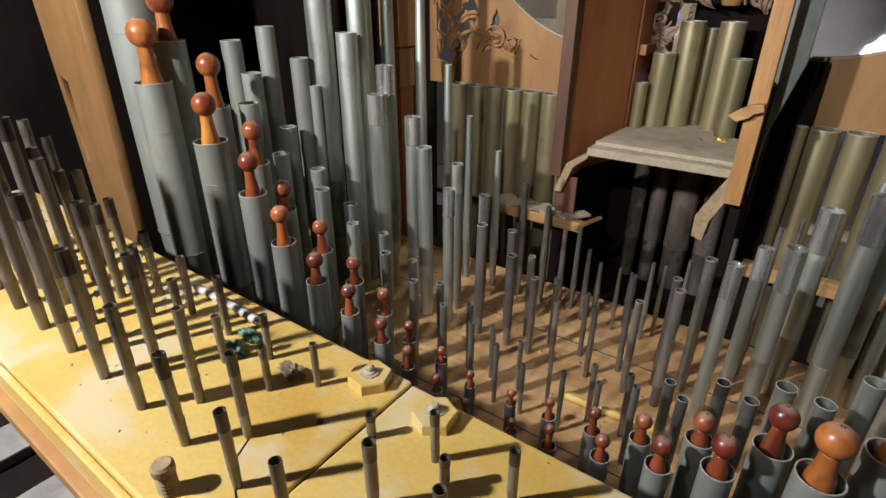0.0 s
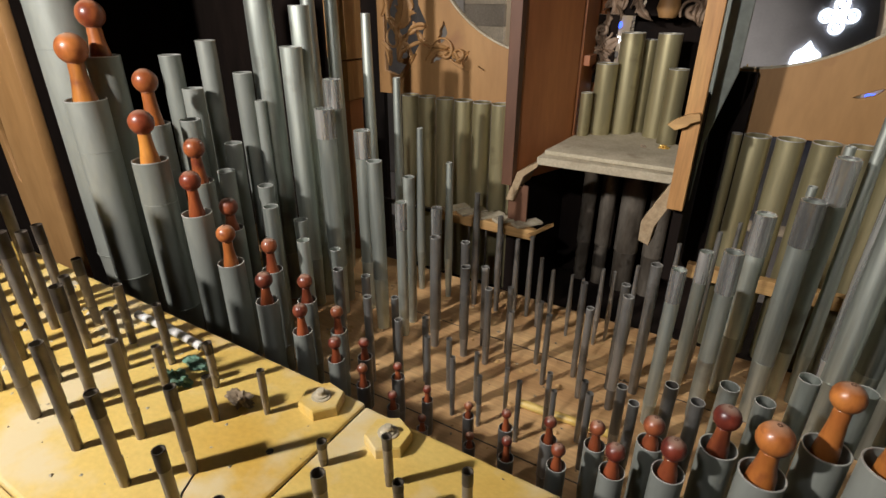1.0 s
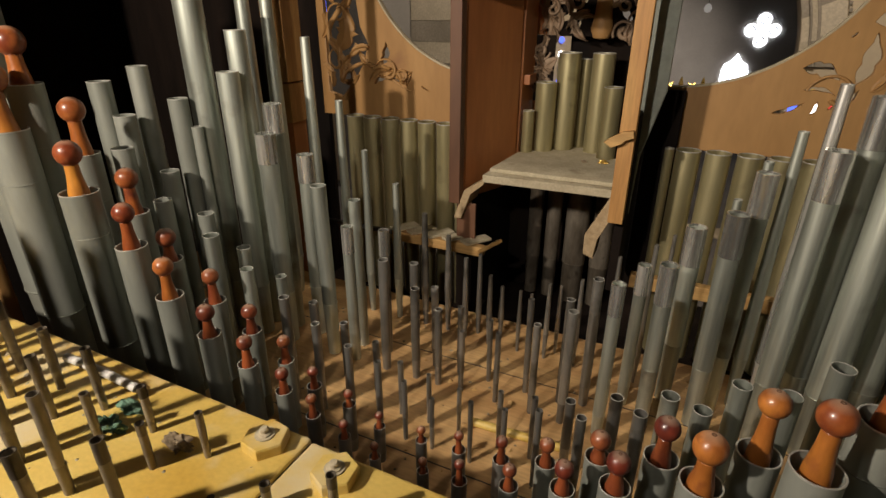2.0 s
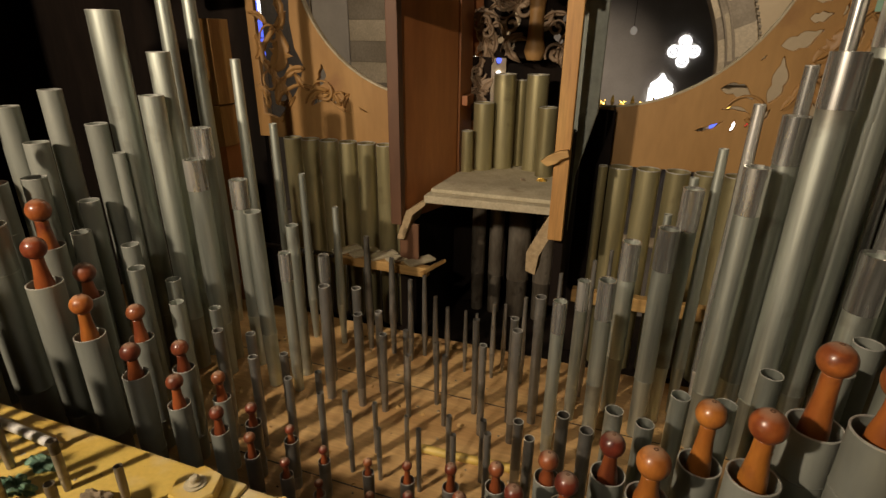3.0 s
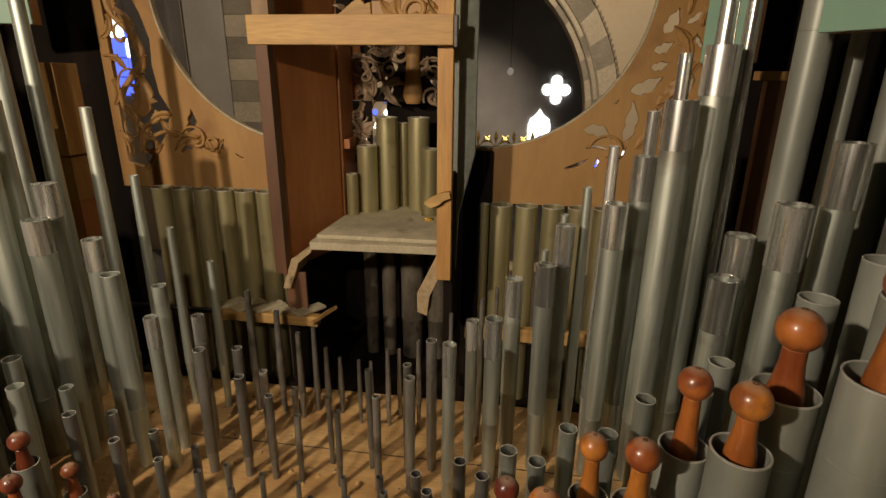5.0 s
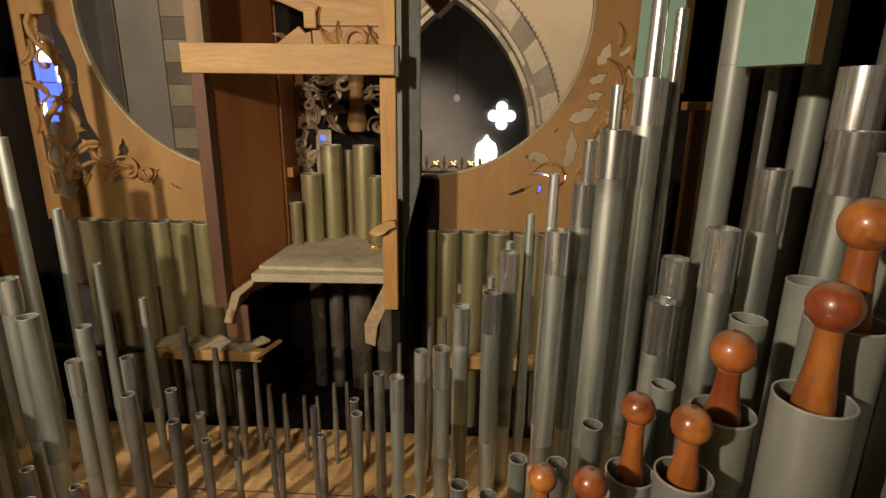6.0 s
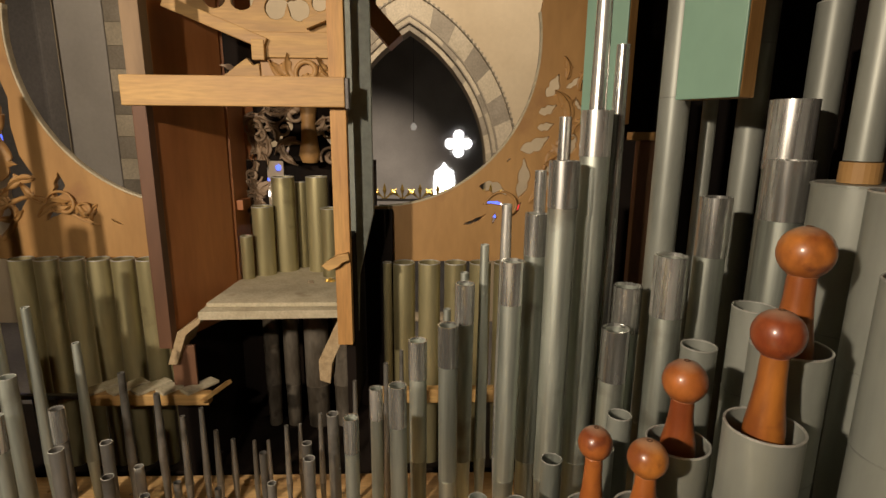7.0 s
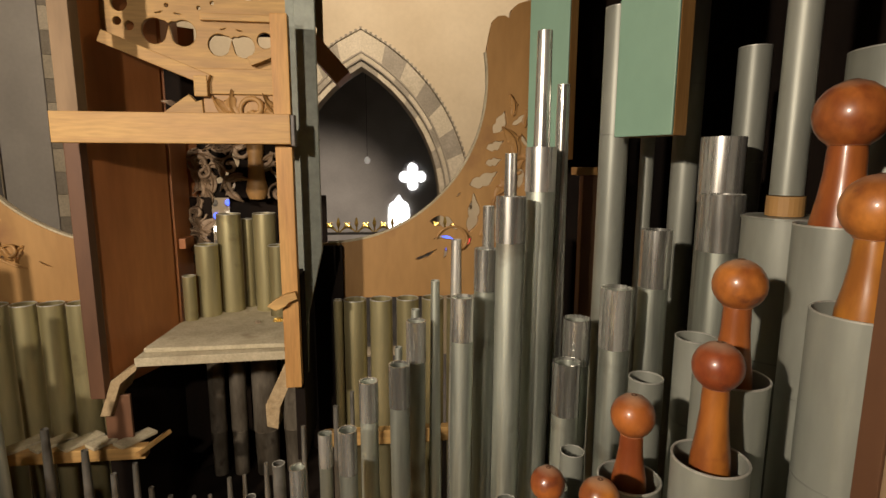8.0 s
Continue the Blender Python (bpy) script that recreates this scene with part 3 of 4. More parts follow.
smooth_tube(part("tube", lathe(bmesh.new(), [(0.0215, 0.0335), (0.0215, 0.75), (0.0200, 0.75), (0.0200, 0.70)], 24), ZINC, chimney))
su = thing("side_upright", (0.476, 0.414, 0.0), "brown wooden upright beside the stopped pipes", "upright")
slab("plank", (-0.044, -0.014, 0.0), (0.044, 0.014, 1.80), DULL, su, bevel=0.003)
slab("edge_strip", (-0.0475, -0.010, 0.9), (-0.0445, 0.010, 1.79), DARKRED_SHADED, su, bevel=0.001)
bt = thing("batten", (0, 0, 0), "red-brown upright batten behind the bass pipes", "batten")
slab("batten_body", (0.556, 1.302, 0.0), (0.600, 1.327, 1.678), DARKRED_SHADED, bt)
# lighter block drawn for the bright highlight at the batten's top
slab("batten_cap", (0.536, 1.294, 1.6785), (0.617, 1.332, 1.697), OAK, bt)
tagged(slab("bass_rackboard", (0.46, 1.09, 0.86), (1.0, 1.30, 0.90), DECKWOOD), "brown rackboard under the tall basses", "rackboard")

# ---- the case front ----
front = thing("organ_case", (0, 0, 0), "stained wooden organ case front with carved shades and a tower", "organ case")


def arc(cx, cz, r, a0, a1, n):
    return [(cx + r * math.cos(radians(a0 + (a1 - a0) * k / n)), cz + r * math.sin(radians(a0 + (a1 - a0) * k / n))) for k in range(n + 1)]


def leaf(cx, cz, size, angle, bend=0.35, fat=0.34, n=15):
    """The outline of a curled leaf."""
    up, down = [], []
    for k in range(n + 1):
        f = k / n
        w = fat * size * math.sin(math.pi * f) ** 0.8 * (1 - 0.45 * f) * (0.80 + 0.34 * abs(math.sin(2.5 * math.pi * f)))
        u, v = (f - 0.5) * size, bend * size * (f - 0.5) ** 2
        up.append((u, v + w / 2))
        down.append((u, v - w / 2))
    c, s = math.cos(radians(angle)), math.sin(radians(angle))
    return [(cx + u * c - v * s, cz + u * s + v * c) for u, v in up + down[-2:0:-1]]


R_HOLES = [leaf(0.205, 1.455, 0.075, 25, 0.3, 0.22), leaf(0.258, 1.462, 0.036, 80, 0.4, 0.45), leaf(0.288, 1.468, 0.024, 60, 0.3, 0.5), leaf(0.255, 1.547, 0.085, -18, -0.5, 0.5), leaf(0.258, 1.505, 0.075, -8, -0.6, 0.2), leaf(0.318, 1.488, 0.05, 50, 0.3, 0.4),
           leaf(0.335, 1.572, 0.115, 84, 0.3, 0.40), leaf(0.397, 1.578, 0.09, 80, -0.3, 0.40), leaf(0.363, 1.660, 0.090, 25, 0.3, 0.52), leaf(0.388, 1.709, 0.050, 14, 0.2, 0.62), leaf(0.392, 1.752, 0.056, 24, 0.3, 0.6), leaf(0.405, 1.813, 0.070, 62, 0.3, 0.6),
           leaf(0.465, 1.672, 0.075, 90, 0.4, 0.40), leaf(0.420, 1.500, 0.06, 100, 0.2, 0.4), leaf(0.458, 1.822, 0.055, 40, 0.3, 0.4), leaf(0.470, 1.768, 0.045, 120, -0.4, 0.45), leaf(0.470, 1.580, 0.08, 95, 0.4, 0.36), leaf(0.293, 1.622, 0.022, 50, 0.3, 0.4), leaf(0.432, 1.725, 0.035, 80, 0.3, 0.4), leaf(0.50, 1.880, 0.06, 80, 0.3, 0.3)]
R_OUT = [(-0.100, 1.342), (0.56, 1.342), (0.56, 2.30), (0.505, 2.17), (0.497, 2.145), (0.475, 2.125), (0.445, 2.115), (0.428, 2.10), (0.424, 2.078), (0.410, 2.085), (0.392, 2.083), (0.378, 2.07), (0.372, 2.045)] + arc(-0.06, 1.92, 0.428, 12, -90, 40)[1:] + [(-0.100, 1.490)]
prism("shade_board", R_OUT, 1.520, 1.538, OAK, front, R_HOLES, "carved and pierced pipe shade board")
L_HOLES = [[(-1.135, 1.42), (-1.085, 1.405), (-1.035, 1.425), (-1.012, 1.48), (-0.985, 1.52), (-0.968, 1.575), (-0.995, 1.625), (-1.005, 1.70), (-1.000, 1.77), (-1.02, 1.84), (-1.05, 1.90), (-1.135, 1.90)],
           leaf(-0.765, 1.447, 0.045, -25, 0.3, 0.2), leaf(-0.905, 1.545, 0.075, 75, 0.5, 0.50), leaf(-0.868, 1.470, 0.055, -15, 0.8, 0.36), leaf(-0.822, 1.488, 0.045, 120, 0.9, 0.4), leaf(-0.930, 1.470, 0.060, 20, -0.7, 0.36)]
L_OUT = [(-0.6045, 1.347), (-0.6045, 1.490)] + arc(-0.56, 1.92, 0.430, -97, -192, 40)[1:] + [(-1.02, 2.06), (-1.06, 2.10), (-1.16, 2.25), (-1.16, 1.347)]
prism("shade_board", L_OUT, 1.520, 1.538, OAK, front, L_HOLES, "carved and pierced pipe shade board")


def scroll(cx, cz, r, turn, flip, y, thick, mat, turns=1.35):
    pts = []
    for k in range(26):
        f = k / 25
        a = radians(turn) + flip * turns * 2 * math.pi * f
        q = r * (1 - 0.82 * f)
        pts.append((cx + q * math.cos(a), y - 0.010 * f, cz + q * math.sin(a)))
    rod("scroll", pts, thick, mat, front, taper=(0.55, 1.2))


# raised scrollwork and leaves on the shades
def acanthus(cx, cz, size, angle, y, mat, bend=0.5, fat=0.5, lobes=3, deep=0.014, n=14):
    """A cupped leaf with a lobed outline, a raised rib and a curled tip, carved proud of a board at y."""
    bm = bmesh.new()
    c, s = math.cos(radians(angle)), math.sin(radians(angle))
    rows = []
    for k in range(n + 1):
        f = k / n
        w = max(0.002, fat * size * math.sin(math.pi * min(1, f + 0.04)) ** 0.75 * (0.62 + 0.38 * abs(math.sin(lobes * math.pi * f + 0.4))) / 2)
        row = []
        for j in range(-3, 4):
            q = j / 3
            u = (f - 0.5) * size - 0.10 * size * abs(q) * math.cos(lobes * math.pi * f)
            v = bend * size * (f - 0.5) ** 2 + q * w
            rise = deep * (0.35 + 0.65 * f ** 2) * (1 - 0.75 * abs(q) ** 1.6) + (0.18 * deep if j == 0 else 0) - (0.15 * deep if abs(j) == 1 else 0)
            row.append(bm.verts.new((cx + u * c - v * s, y - rise, cz + u * s + v * c)))
        rows.append((row, [bm.verts.new((p.co.x, y + 0.003, p.co.z)) for p in (row[0], row[-1])]))
    for (a, ab), (b, bb) in zip(rows, rows[1:]):
        for j in range(6):
            bm.faces.new((a[j], a[j + 1], b[j + 1], b[j]))
        bm.faces.new((ab[0], a[0], b[0], bb[0]))
        bm.faces.new((a[-1], ab[1], bb[1], b[-1]))
    for row, back in (rows[0], rows[-1]):
        bm.faces.new(row + [back[1], back[0]])
    bmesh.ops.recalc_face_normals(bm, faces=bm.faces)
    return part("carved_leaf", bm, mat, front, smooth=True)


def carving(inside, xs, zs, y, leaves, scrolls, mat, seed):
    pick = random.Random(seed)

    def spot():
        while True:
            x, z = pick.uniform(*xs), pick.uniform(*zs)
            if inside(x, z):
                return x, z
    for n in range(scrolls):
        x, z = spot()
        scroll(x, z, pick.uniform(0.026, 0.046), pick.uniform(0, 360), pick.choice((-1, 1)), y, pick.uniform(0.0045, 0.0075), mat)
    for n in range(leaves):
        x, z = spot()
        acanthus(x, z, pick.uniform(0.045, 0.085), pick.uniform(0, 360), y, mat, pick.choice((-0.8, 0.8)), pick.uniform(0.35, 0.55), pick.choice((2, 3)), pick.uniform(0.010, 0.022))


for x, z, size, turn, bend, fat, deep in (
        (-1.045, 1.612, 0.105, 75, 0.4, 0.85, 0.020), (-1.010, 1.560, 0.075, 205, 0.8, 0.5, 0.016), (-1.085, 1.560, 0.070, 300, -0.7, 0.5, 0.016), (-1.070, 1.500, 0.080, 250, 0.8, 0.5, 0.018),
        (-1.035, 1.455, 0.060, 20, 0.9, 0.5, 0.014), (-1.115, 1.480, 0.070, 110, 0.7, 0.45, 0.014), (-0.985, 1.520, 0.060, 130, -0.7, 0.5, 0.014), (-0.935, 1.500, 0.085, 25, -0.9, 0.40, 0.016),
        (-0.870, 1.492, 0.070, -25, -0.9, 0.45, 0.016), (-0.905, 1.478, 0.050, 10, 0.7, 0.4, 0.010), (-0.828, 1.478, 0.040, 250, 0.9, 0.5, 0.012), (-1.125, 1.625, 0.065, 80, 0.6, 0.45, 0.014),
        (-1.040, 1.690, 0.070, 40, 0.8, 0.5, 0.016), (-1.115, 1.720, 0.060, 150, 0.8, 0.45, 0.014), (-1.045, 1.750, 0.060, 95, -0.7, 0.5, 0.014), (-1.120, 1.800, 0.065, 60, 0.7, 0.5, 0.014),
        (-1.060, 1.815, 0.075, 110, 0.7, 0.5, 0.016), (-1.100, 1.865, 0.060, 80, -0.7, 0.5, 0.014)):
    acanthus(x, z, size, turn, 1.519, OAK, bend, fat, 3, deep)
for x, z, size, turn, bend, fat, deep in (
        (0.372, 1.535, 0.060, 70, 0.5, 0.5, 0.012), (0.430, 1.650, 0.085, 60, 0.6, 0.7, 0.018), (0.440, 1.770, 0.075, 120, 0.6, 0.6, 0.016), (0.475, 1.720, 0.060, 40, -0.7, 0.5, 0.014), (0.430, 1.540, 0.075, 110, 0.7, 0.5, 0.016),
        (0.495, 1.620, 0.070, 80, 0.7, 0.5, 0.014), (0.480, 1.840, 0.065, 60, -0.6, 0.5, 0.014), (0.505, 1.500, 0.070, 95, 0.6, 0.5, 0.014), (0.440, 1.860, 0.050, 100, 0.6, 0.5, 0.012)):
    acanthus(x, z, size, turn, 1.519, OAK, bend, fat, 3, deep)
for x, z, r, turn, flip in ((-0.895, 1.490, 0.056, 190, -1), (-0.840, 1.480, 0.028, 200, -1), (-1.070, 1.655, 0.050, 200, -1), (-1.085, 1.520, 0.045, 80, 1), (-1.075, 1.780, 0.045, 30, 1), (0.285, 1.492, 0.055, 170, -1), (0.395, 1.605, 0.038, 90, -1), (0.455, 1.690, 0.036, 20, 1)):
    scroll(x, z, r, turn, flip, 1.517, 0.0048, OAK, 0.8)
rod("vine", [(-1.075 + 0.045 * math.sin(k * 0.62), 1.522, 1.40 + 0.0265 * k) for k in range(20)], 0.0085, OAK, front, "carved winding stem")
rod("vine", [(-1.06 + 0.25 * k / 14, 1.520, 1.485 + 0.035 * math.sin(k * 0.33) - 0.012 * k / 14) for k in range(15)], 0.006, OAK, front, "carved winding stem", taper=(1.2, 0.5))
# pale strip along the edge of the round openings
for mx, a0, a1 in ((-0.56, -97, -190), (-0.06, -90, 10)):
    prism("worn_edge", arc(mx, 1.92, 0.4275, a0, a1, 40) + arc(mx, 1.92, 0.424, a1, a0, 40), 1.5195, 1.5385, DUST, front, label="pale edge strip of the pipe shade", bevel=0.0005)
def plate(name, outline, z0, z1, mat, parent, label=""):
    bm = bmesh.new()
    lo = [bm.verts.new((x, y, z0)) for x, y in outline]
    hi = [bm.verts.new((x, y, z1)) for x, y in outline]
    bm.faces.new(lo[::-1])
    bm.faces.new(hi)
    n = len(outline)
    for k in range(n):
        bm.faces.new((lo[k], lo[(k + 1) % n], hi[(k + 1) % n], hi[k]))
    bmesh.ops.bevel(bm, geom=list(bm.edges), offset=0.0015, segments=1, affect="EDGES")
    return part(name, bm, mat, parent, label)


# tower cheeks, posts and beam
# near-black slab put in for the shade below the shelf
slab("cheek_lower", (-0.604, 1.410, 0.70), (-0.550, 1.775, 1.149), DARKWOOD_SHADOW, front)
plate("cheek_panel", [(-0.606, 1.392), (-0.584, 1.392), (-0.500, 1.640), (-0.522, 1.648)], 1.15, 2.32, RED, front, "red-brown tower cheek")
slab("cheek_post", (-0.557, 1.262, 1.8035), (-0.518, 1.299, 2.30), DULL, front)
# lower post in the darker red, for the shadow it stands in
slab("cheek_post", (-0.607, 1.360, 1.150), (-0.574, 1.3915, 2.30), DARKRED_SHADED, front)
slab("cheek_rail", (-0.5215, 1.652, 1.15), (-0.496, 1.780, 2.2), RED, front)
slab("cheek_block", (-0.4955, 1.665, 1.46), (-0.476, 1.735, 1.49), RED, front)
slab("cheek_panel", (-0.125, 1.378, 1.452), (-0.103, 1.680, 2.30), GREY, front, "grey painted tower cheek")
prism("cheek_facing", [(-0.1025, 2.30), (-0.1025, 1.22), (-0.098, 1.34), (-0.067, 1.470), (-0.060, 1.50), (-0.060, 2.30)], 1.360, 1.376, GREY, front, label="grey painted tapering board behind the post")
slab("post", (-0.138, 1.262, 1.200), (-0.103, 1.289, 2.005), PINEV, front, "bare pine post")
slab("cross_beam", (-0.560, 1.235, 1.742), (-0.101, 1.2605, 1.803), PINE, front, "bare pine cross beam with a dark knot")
# near-black board drawn in place of the cheek's cast shadow
slab("stile", (-0.0995, 1.500, 0.75), (-0.022, 1.5145, 1.488), DARKWOOD_SHADOW, front, "near-black board standing in for the cheek's shadow on the shade board")
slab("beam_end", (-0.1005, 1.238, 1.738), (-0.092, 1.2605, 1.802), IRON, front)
# near-black slab put in for the darkness beside the post
slab("cheek_lower", (-0.125, 1.30, 1.0), (-0.102, 1.68, 1.4515), DARKWOOD_SHADOW, front)
# shelf with its dusty second layer
plate("tower_shelf", [(-0.505, 1.365), (-0.139, 1.380), (-0.139, 1.66), (-0.335, 1.86), (-0.505, 1.66)], 1.224, 1.246, DUST, front, "dusty triangular tower shelf")
plate("shelf_layer", [(-0.497, 1.400), (-0.142, 1.405), (-0.142, 1.62), (-0.335, 1.81), (-0.487, 1.62)], 1.2465, 1.258, DUST, front, "dusty loose board on the shelf")
# brackets
prism("bracket", [(-0.502, 1.228), (-0.56, 1.191), (-0.591, 1.105), (-0.57, 1.105), (-0.542, 1.184), (-0.503, 1.217)], 1.365, 1.45, LEATHER, front, label="dusty bent pine bracket under the shelf")
prism("bracket", [(-0.142, 1.248), (-0.191, 1.146), (-0.19, 1.095), (-0.167, 1.087), (-0.161, 1.139), (-0.139, 1.189)], 1.292, 1.355, LEATHER, front, label="dusty bent pine bracket under the shelf")
# darker red carries the shadow behind the bracket
slab("post_foot", (-0.590, 1.382, 1.031), (-0.530, 1.391, 1.149), DARKRED_SHADED, front)
# rails with notches for the pipes
slab("rack_rail", (-0.80, 1.345, 1.000), (-0.490, 1.372, 1.030), PINE, front, "bare pine rack rail with notches")
for k in range(5):
    slab("rail_slip", (-0.020, -0.045, 0.0), (0.020, 0.045, 0.008), DUST, front, m=pose(-0.775 + 0.062 * k, 1.385, 1.0305, 0, 0, -35))
slab("rail_slip", (-0.010, -0.045, 0.0), (0.010, 0.045, 0.010), PINE, front, m=pose(-0.475, 1.365, 1.025, 12, -25, -35))
slab("rack_rail", (-0.075, 1.385, 0.980), (0.55, 1.412, 1.018), PINE, front, "bare pine rack rail with notches")
slab("side_rail", (-1.15, 1.36, 1.01), (-0.81, 1.375, 1.022), IRON, front)

# facade pipes
G = "gilded front pipes"
for x in (-1.005, -0.940, -0.872, -0.805, -0.740, -0.675, -0.612):
    organ_pipe(x, 1.480, 0.75, 1.356, 0.058, "dull gilded front pipe, open at the top", G, GILT, foot=0.2, name="front_organ_pipe", face=math.pi / 2, wall=0.0018)
for x, d in ((-0.036, 0.024), (0.009, 0.060), (0.078, 0.060), (0.149, 0.060), (0.217, 0.059), (0.284, 0.058), (0.350, 0.058), (0.416, 0.058)):
    organ_pipe(x, 1.480, 0.75, 1.347, d, "dull gilded front pipe, open at the top", G, GILT, foot=0.2, name="front_organ_pipe", face=math.pi / 2, wall=0.0018)
for x, y, top, d in ((-0.465, 1.640, 1.387, 0.036), (-0.428, 1.690, 1.469, 0.064), (-0.375, 1.740, 1.554, 0.070), (-0.330, 1.785, 1.534, 0.040), (-0.271, 1.740, 1.555, 0.068), (-0.222, 1.670, 1.467, 0.055)):
    organ_pipe(x, y, 1.245, top, d, "dull gilded tower pipe on the dusty shelf", G, GILT, foot=0.004, name="front_organ_pipe", face=math.pi / 2, base=0.98)
# darker metal than the other tower pipes, to carry the shelf's shade
for x, d, top in ((-0.450, 0.050, 1.215), (-0.384, 0.052, 1.218), (-0.300, 0.080, 1.219), (-0.212, 0.066, 1.214)):
    organ_pipe(x, 1.765, 0.70, top, d, "tower pipe standing below the shelf, coloured dark for the shade there", G, OLD, foot=0.15, name="front_organ_pipe", face=math.pi / 2)
tagged(slab("front_sill", (-2.2, 1.40, 0.0), (1.0, 1.91, 0.699), DARKWOOD_SHADOW), "dark wooden case sill below the front pipes", "case sill", kind="structure")
tagged(slab("front_stand", (-1.15, 1.43, 0.70), (-0.54, 1.53, 0.749), DARKWOOD_SHADOW), "dark block under the front pipes", "pipe block")
tagged(slab("front_stand", (-0.09, 1.43, 0.70), (0.50, 1.53, 0.749), DARKWOOD_SHADOW), "dark block under the front pipes", "pipe block")

# dark case and room walls that close the organ, near black to keep it dark
tagged(slab("case_wall_left", (-2.26, 0.44, 0.0), (-2.23, 1.56, 3.2), DARKWOOD_SHADOW, bevel=0), "dark wooden case side", "case wall", kind="structure")
tagged(slab("case_wall_front_left", (-2.23, 1.54, 0.0), (-1.161, 1.56, 3.2), DARKWOOD_SHADOW, bevel=0), "dark wooden case front", "case wall", kind="structure")
tagged(slab("case_wall_front_right", (0.561, 1.54, 0.70), (1.10, 1.56, 3.2), DARKWOOD_SHADOW, bevel=0), "dark wooden case front", "case wall", kind="structure")
tagged(slab("case_wall_right", (1.10, -4.2, 0.0), (1.13, 1.56, 5.0), DARKWOOD_SHADOW, bevel=0), "dark wooden case side", "case wall", kind="structure")
# added room walls, coloured near black to limit fill light
tagged(slab("wall_behind", (-4.2, -4.25, 0.0), (1.13, -4.2, 5.0), LOWBOUNCE, bevel=0), "unseen near-black wall added behind the organ", "wall", kind="structure")
tagged(slab("wall_side", (-4.25, -4.25, 0.0), (-4.2, 1.56, 5.0), LOWBOUNCE, bevel=0), "near-black wall added beside the organ", "wall", kind="structure")
tagged(slab("wall_return", (-4.2, 1.53, 0.0), (-2.261, 1.56, 5.0), LOWBOUNCE, bevel=0), "near-black wall added beside the organ", "wall", kind="structure")
tagged(slab("ceiling", (-4.25, -4.25, 5.0), (1.13, 1.80, 5.05), DARKWOOD_SHADOW, bevel=0), "dark boarded ceiling over the organ", "ceiling", kind="structure")
# wooden upright beside the yellow board and wooden bass pipe
up = thing("upright_plank", (-1.875, 0.70, 0.0), "brown wooden upright plank with a slot", "plank")
prism("plank", [(-0.10, 0.0), (0.10, 0.0), (0.15, 2.6), (-0.19, 2.6)], -0.016, 0.016, OAK, up, [[(-0.105, 1.12), (-0.085, 1.10), (-0.075, 1.37), (-0.125, 1.39)]])
wp = thing("wooden_pipe", (-1.075, 1.25, 0.80), "square wooden bass pipe of bare pine", "organ pipe")
slab("pipe_body", (-0.034, -0.034, 0.57), (0.034, 0.034, 0.68), PINEV, wp)
slab("pipe_body", (-0.037, -0.037, 0.684), (0.037, 0.037, 0.90), PINEV, wp)
slab("pipe_foot", (-0.030, -0.030, 0.0), (0.030, 0.030, 0.569), RED, wp)
tagged(slab("far_ledge", (-1.5, 1.215, 0.70), (-0.9, 1.33, 0.80), DARKWOOD_SHADOW), "dark ledge behind the wind chest", "ledge")


# ---- swell shutters ----
def shutter(x, y, z0, z1, w, t, turn):
    ob = thing("swell_shutter", (x, y, z0), "green painted swell shutter with a bare wood edge", "shutter", "swell shutters")
    ob.rotation_euler = (0, 0, radians(turn))
    slab("leaf", (-w / 2, -t / 2, 0), (w / 2, -t / 2 + 0.006, z1 - z0), GREEN, ob)
    slab("core", (-w / 2, -t / 2 + 0.0065, 0), (w / 2, t / 2, z1 - z0), PINEV, ob)
    return ob


tagged(slab("swell_frame", (-1.63, 0.94, 3.2), (1.10, 1.53, 3.3), DARKWOOD_SHADOW), "dark wooden head beam of the swell shutters", "beam", kind="structure")
shutter(0.565, 1.022, 1.753, 3.2, 0.114, 0.048, -60)
shutter(0.503, 1.400, 1.715, 3.2, 0.110, 0.040, -50)
shutter(-1.23, 1.30, 1.79, 3.2, 0.15, 0.05, 20)

# ---- upper tower work seen above the beam ----
def round_hole(cx, cz, r, n=18):
    return arc(cx, cz, r, 0, 360 - 360 / n, n - 1)


def twin(cx, cz, r):
    """Two round lobes joined under a hanging cusp, over a rising one, with small lobes above."""
    heart = arc(cx - r * 1.05, cz, r, -35, -300, 18) + [(cx - r * 0.22, cz + r * 0.80), (cx, cz + r * 0.62), (cx + r * 0.22, cz + r * 0.78)] + arc(cx + r * 1.05, cz - r * 0.12, r, 120, -145, 18) + [(cx, cz + r * 0.22)]
    return [heart, leaf(cx - r * 0.6, cz + r * 1.35, r * 0.8, 15, 0.3, 0.3), leaf(cx + r * 0.75, cz + r * 1.25, r * 0.8, -10, 0.3, 0.3)]


TOP_HOLES = twin(-0.409, 2.010, 0.031) + twin(-0.268, 1.982, 0.027) + [round_hole(-0.190, 1.995, 0.020), round_hole(-0.522, 2.030, 0.011), round_hole(-0.496, 2.020, 0.012), round_hole(-0.515, 2.070, 0.020), round_hole(-0.338, 2.064, 0.006), round_hole(-0.307, 2.076, 0.006), round_hole(-0.410, 2.068, 0.006)] + twin(-0.41, 2.13, 0.028) + twin(-0.25, 2.11, 0.024)
prism("tower_panel", [(-0.581, 2.005), (-0.355, 1.905), (-0.139, 1.905), (-0.139, 2.30), (-0.581, 2.30)], 1.470, 1.482, PINE, front, TOP_HOLES, "pierced tower panel")
slab("panel_block", (-0.350, 1.448, 1.866), (-0.139, 1.4695, 1.925), PINE, front)
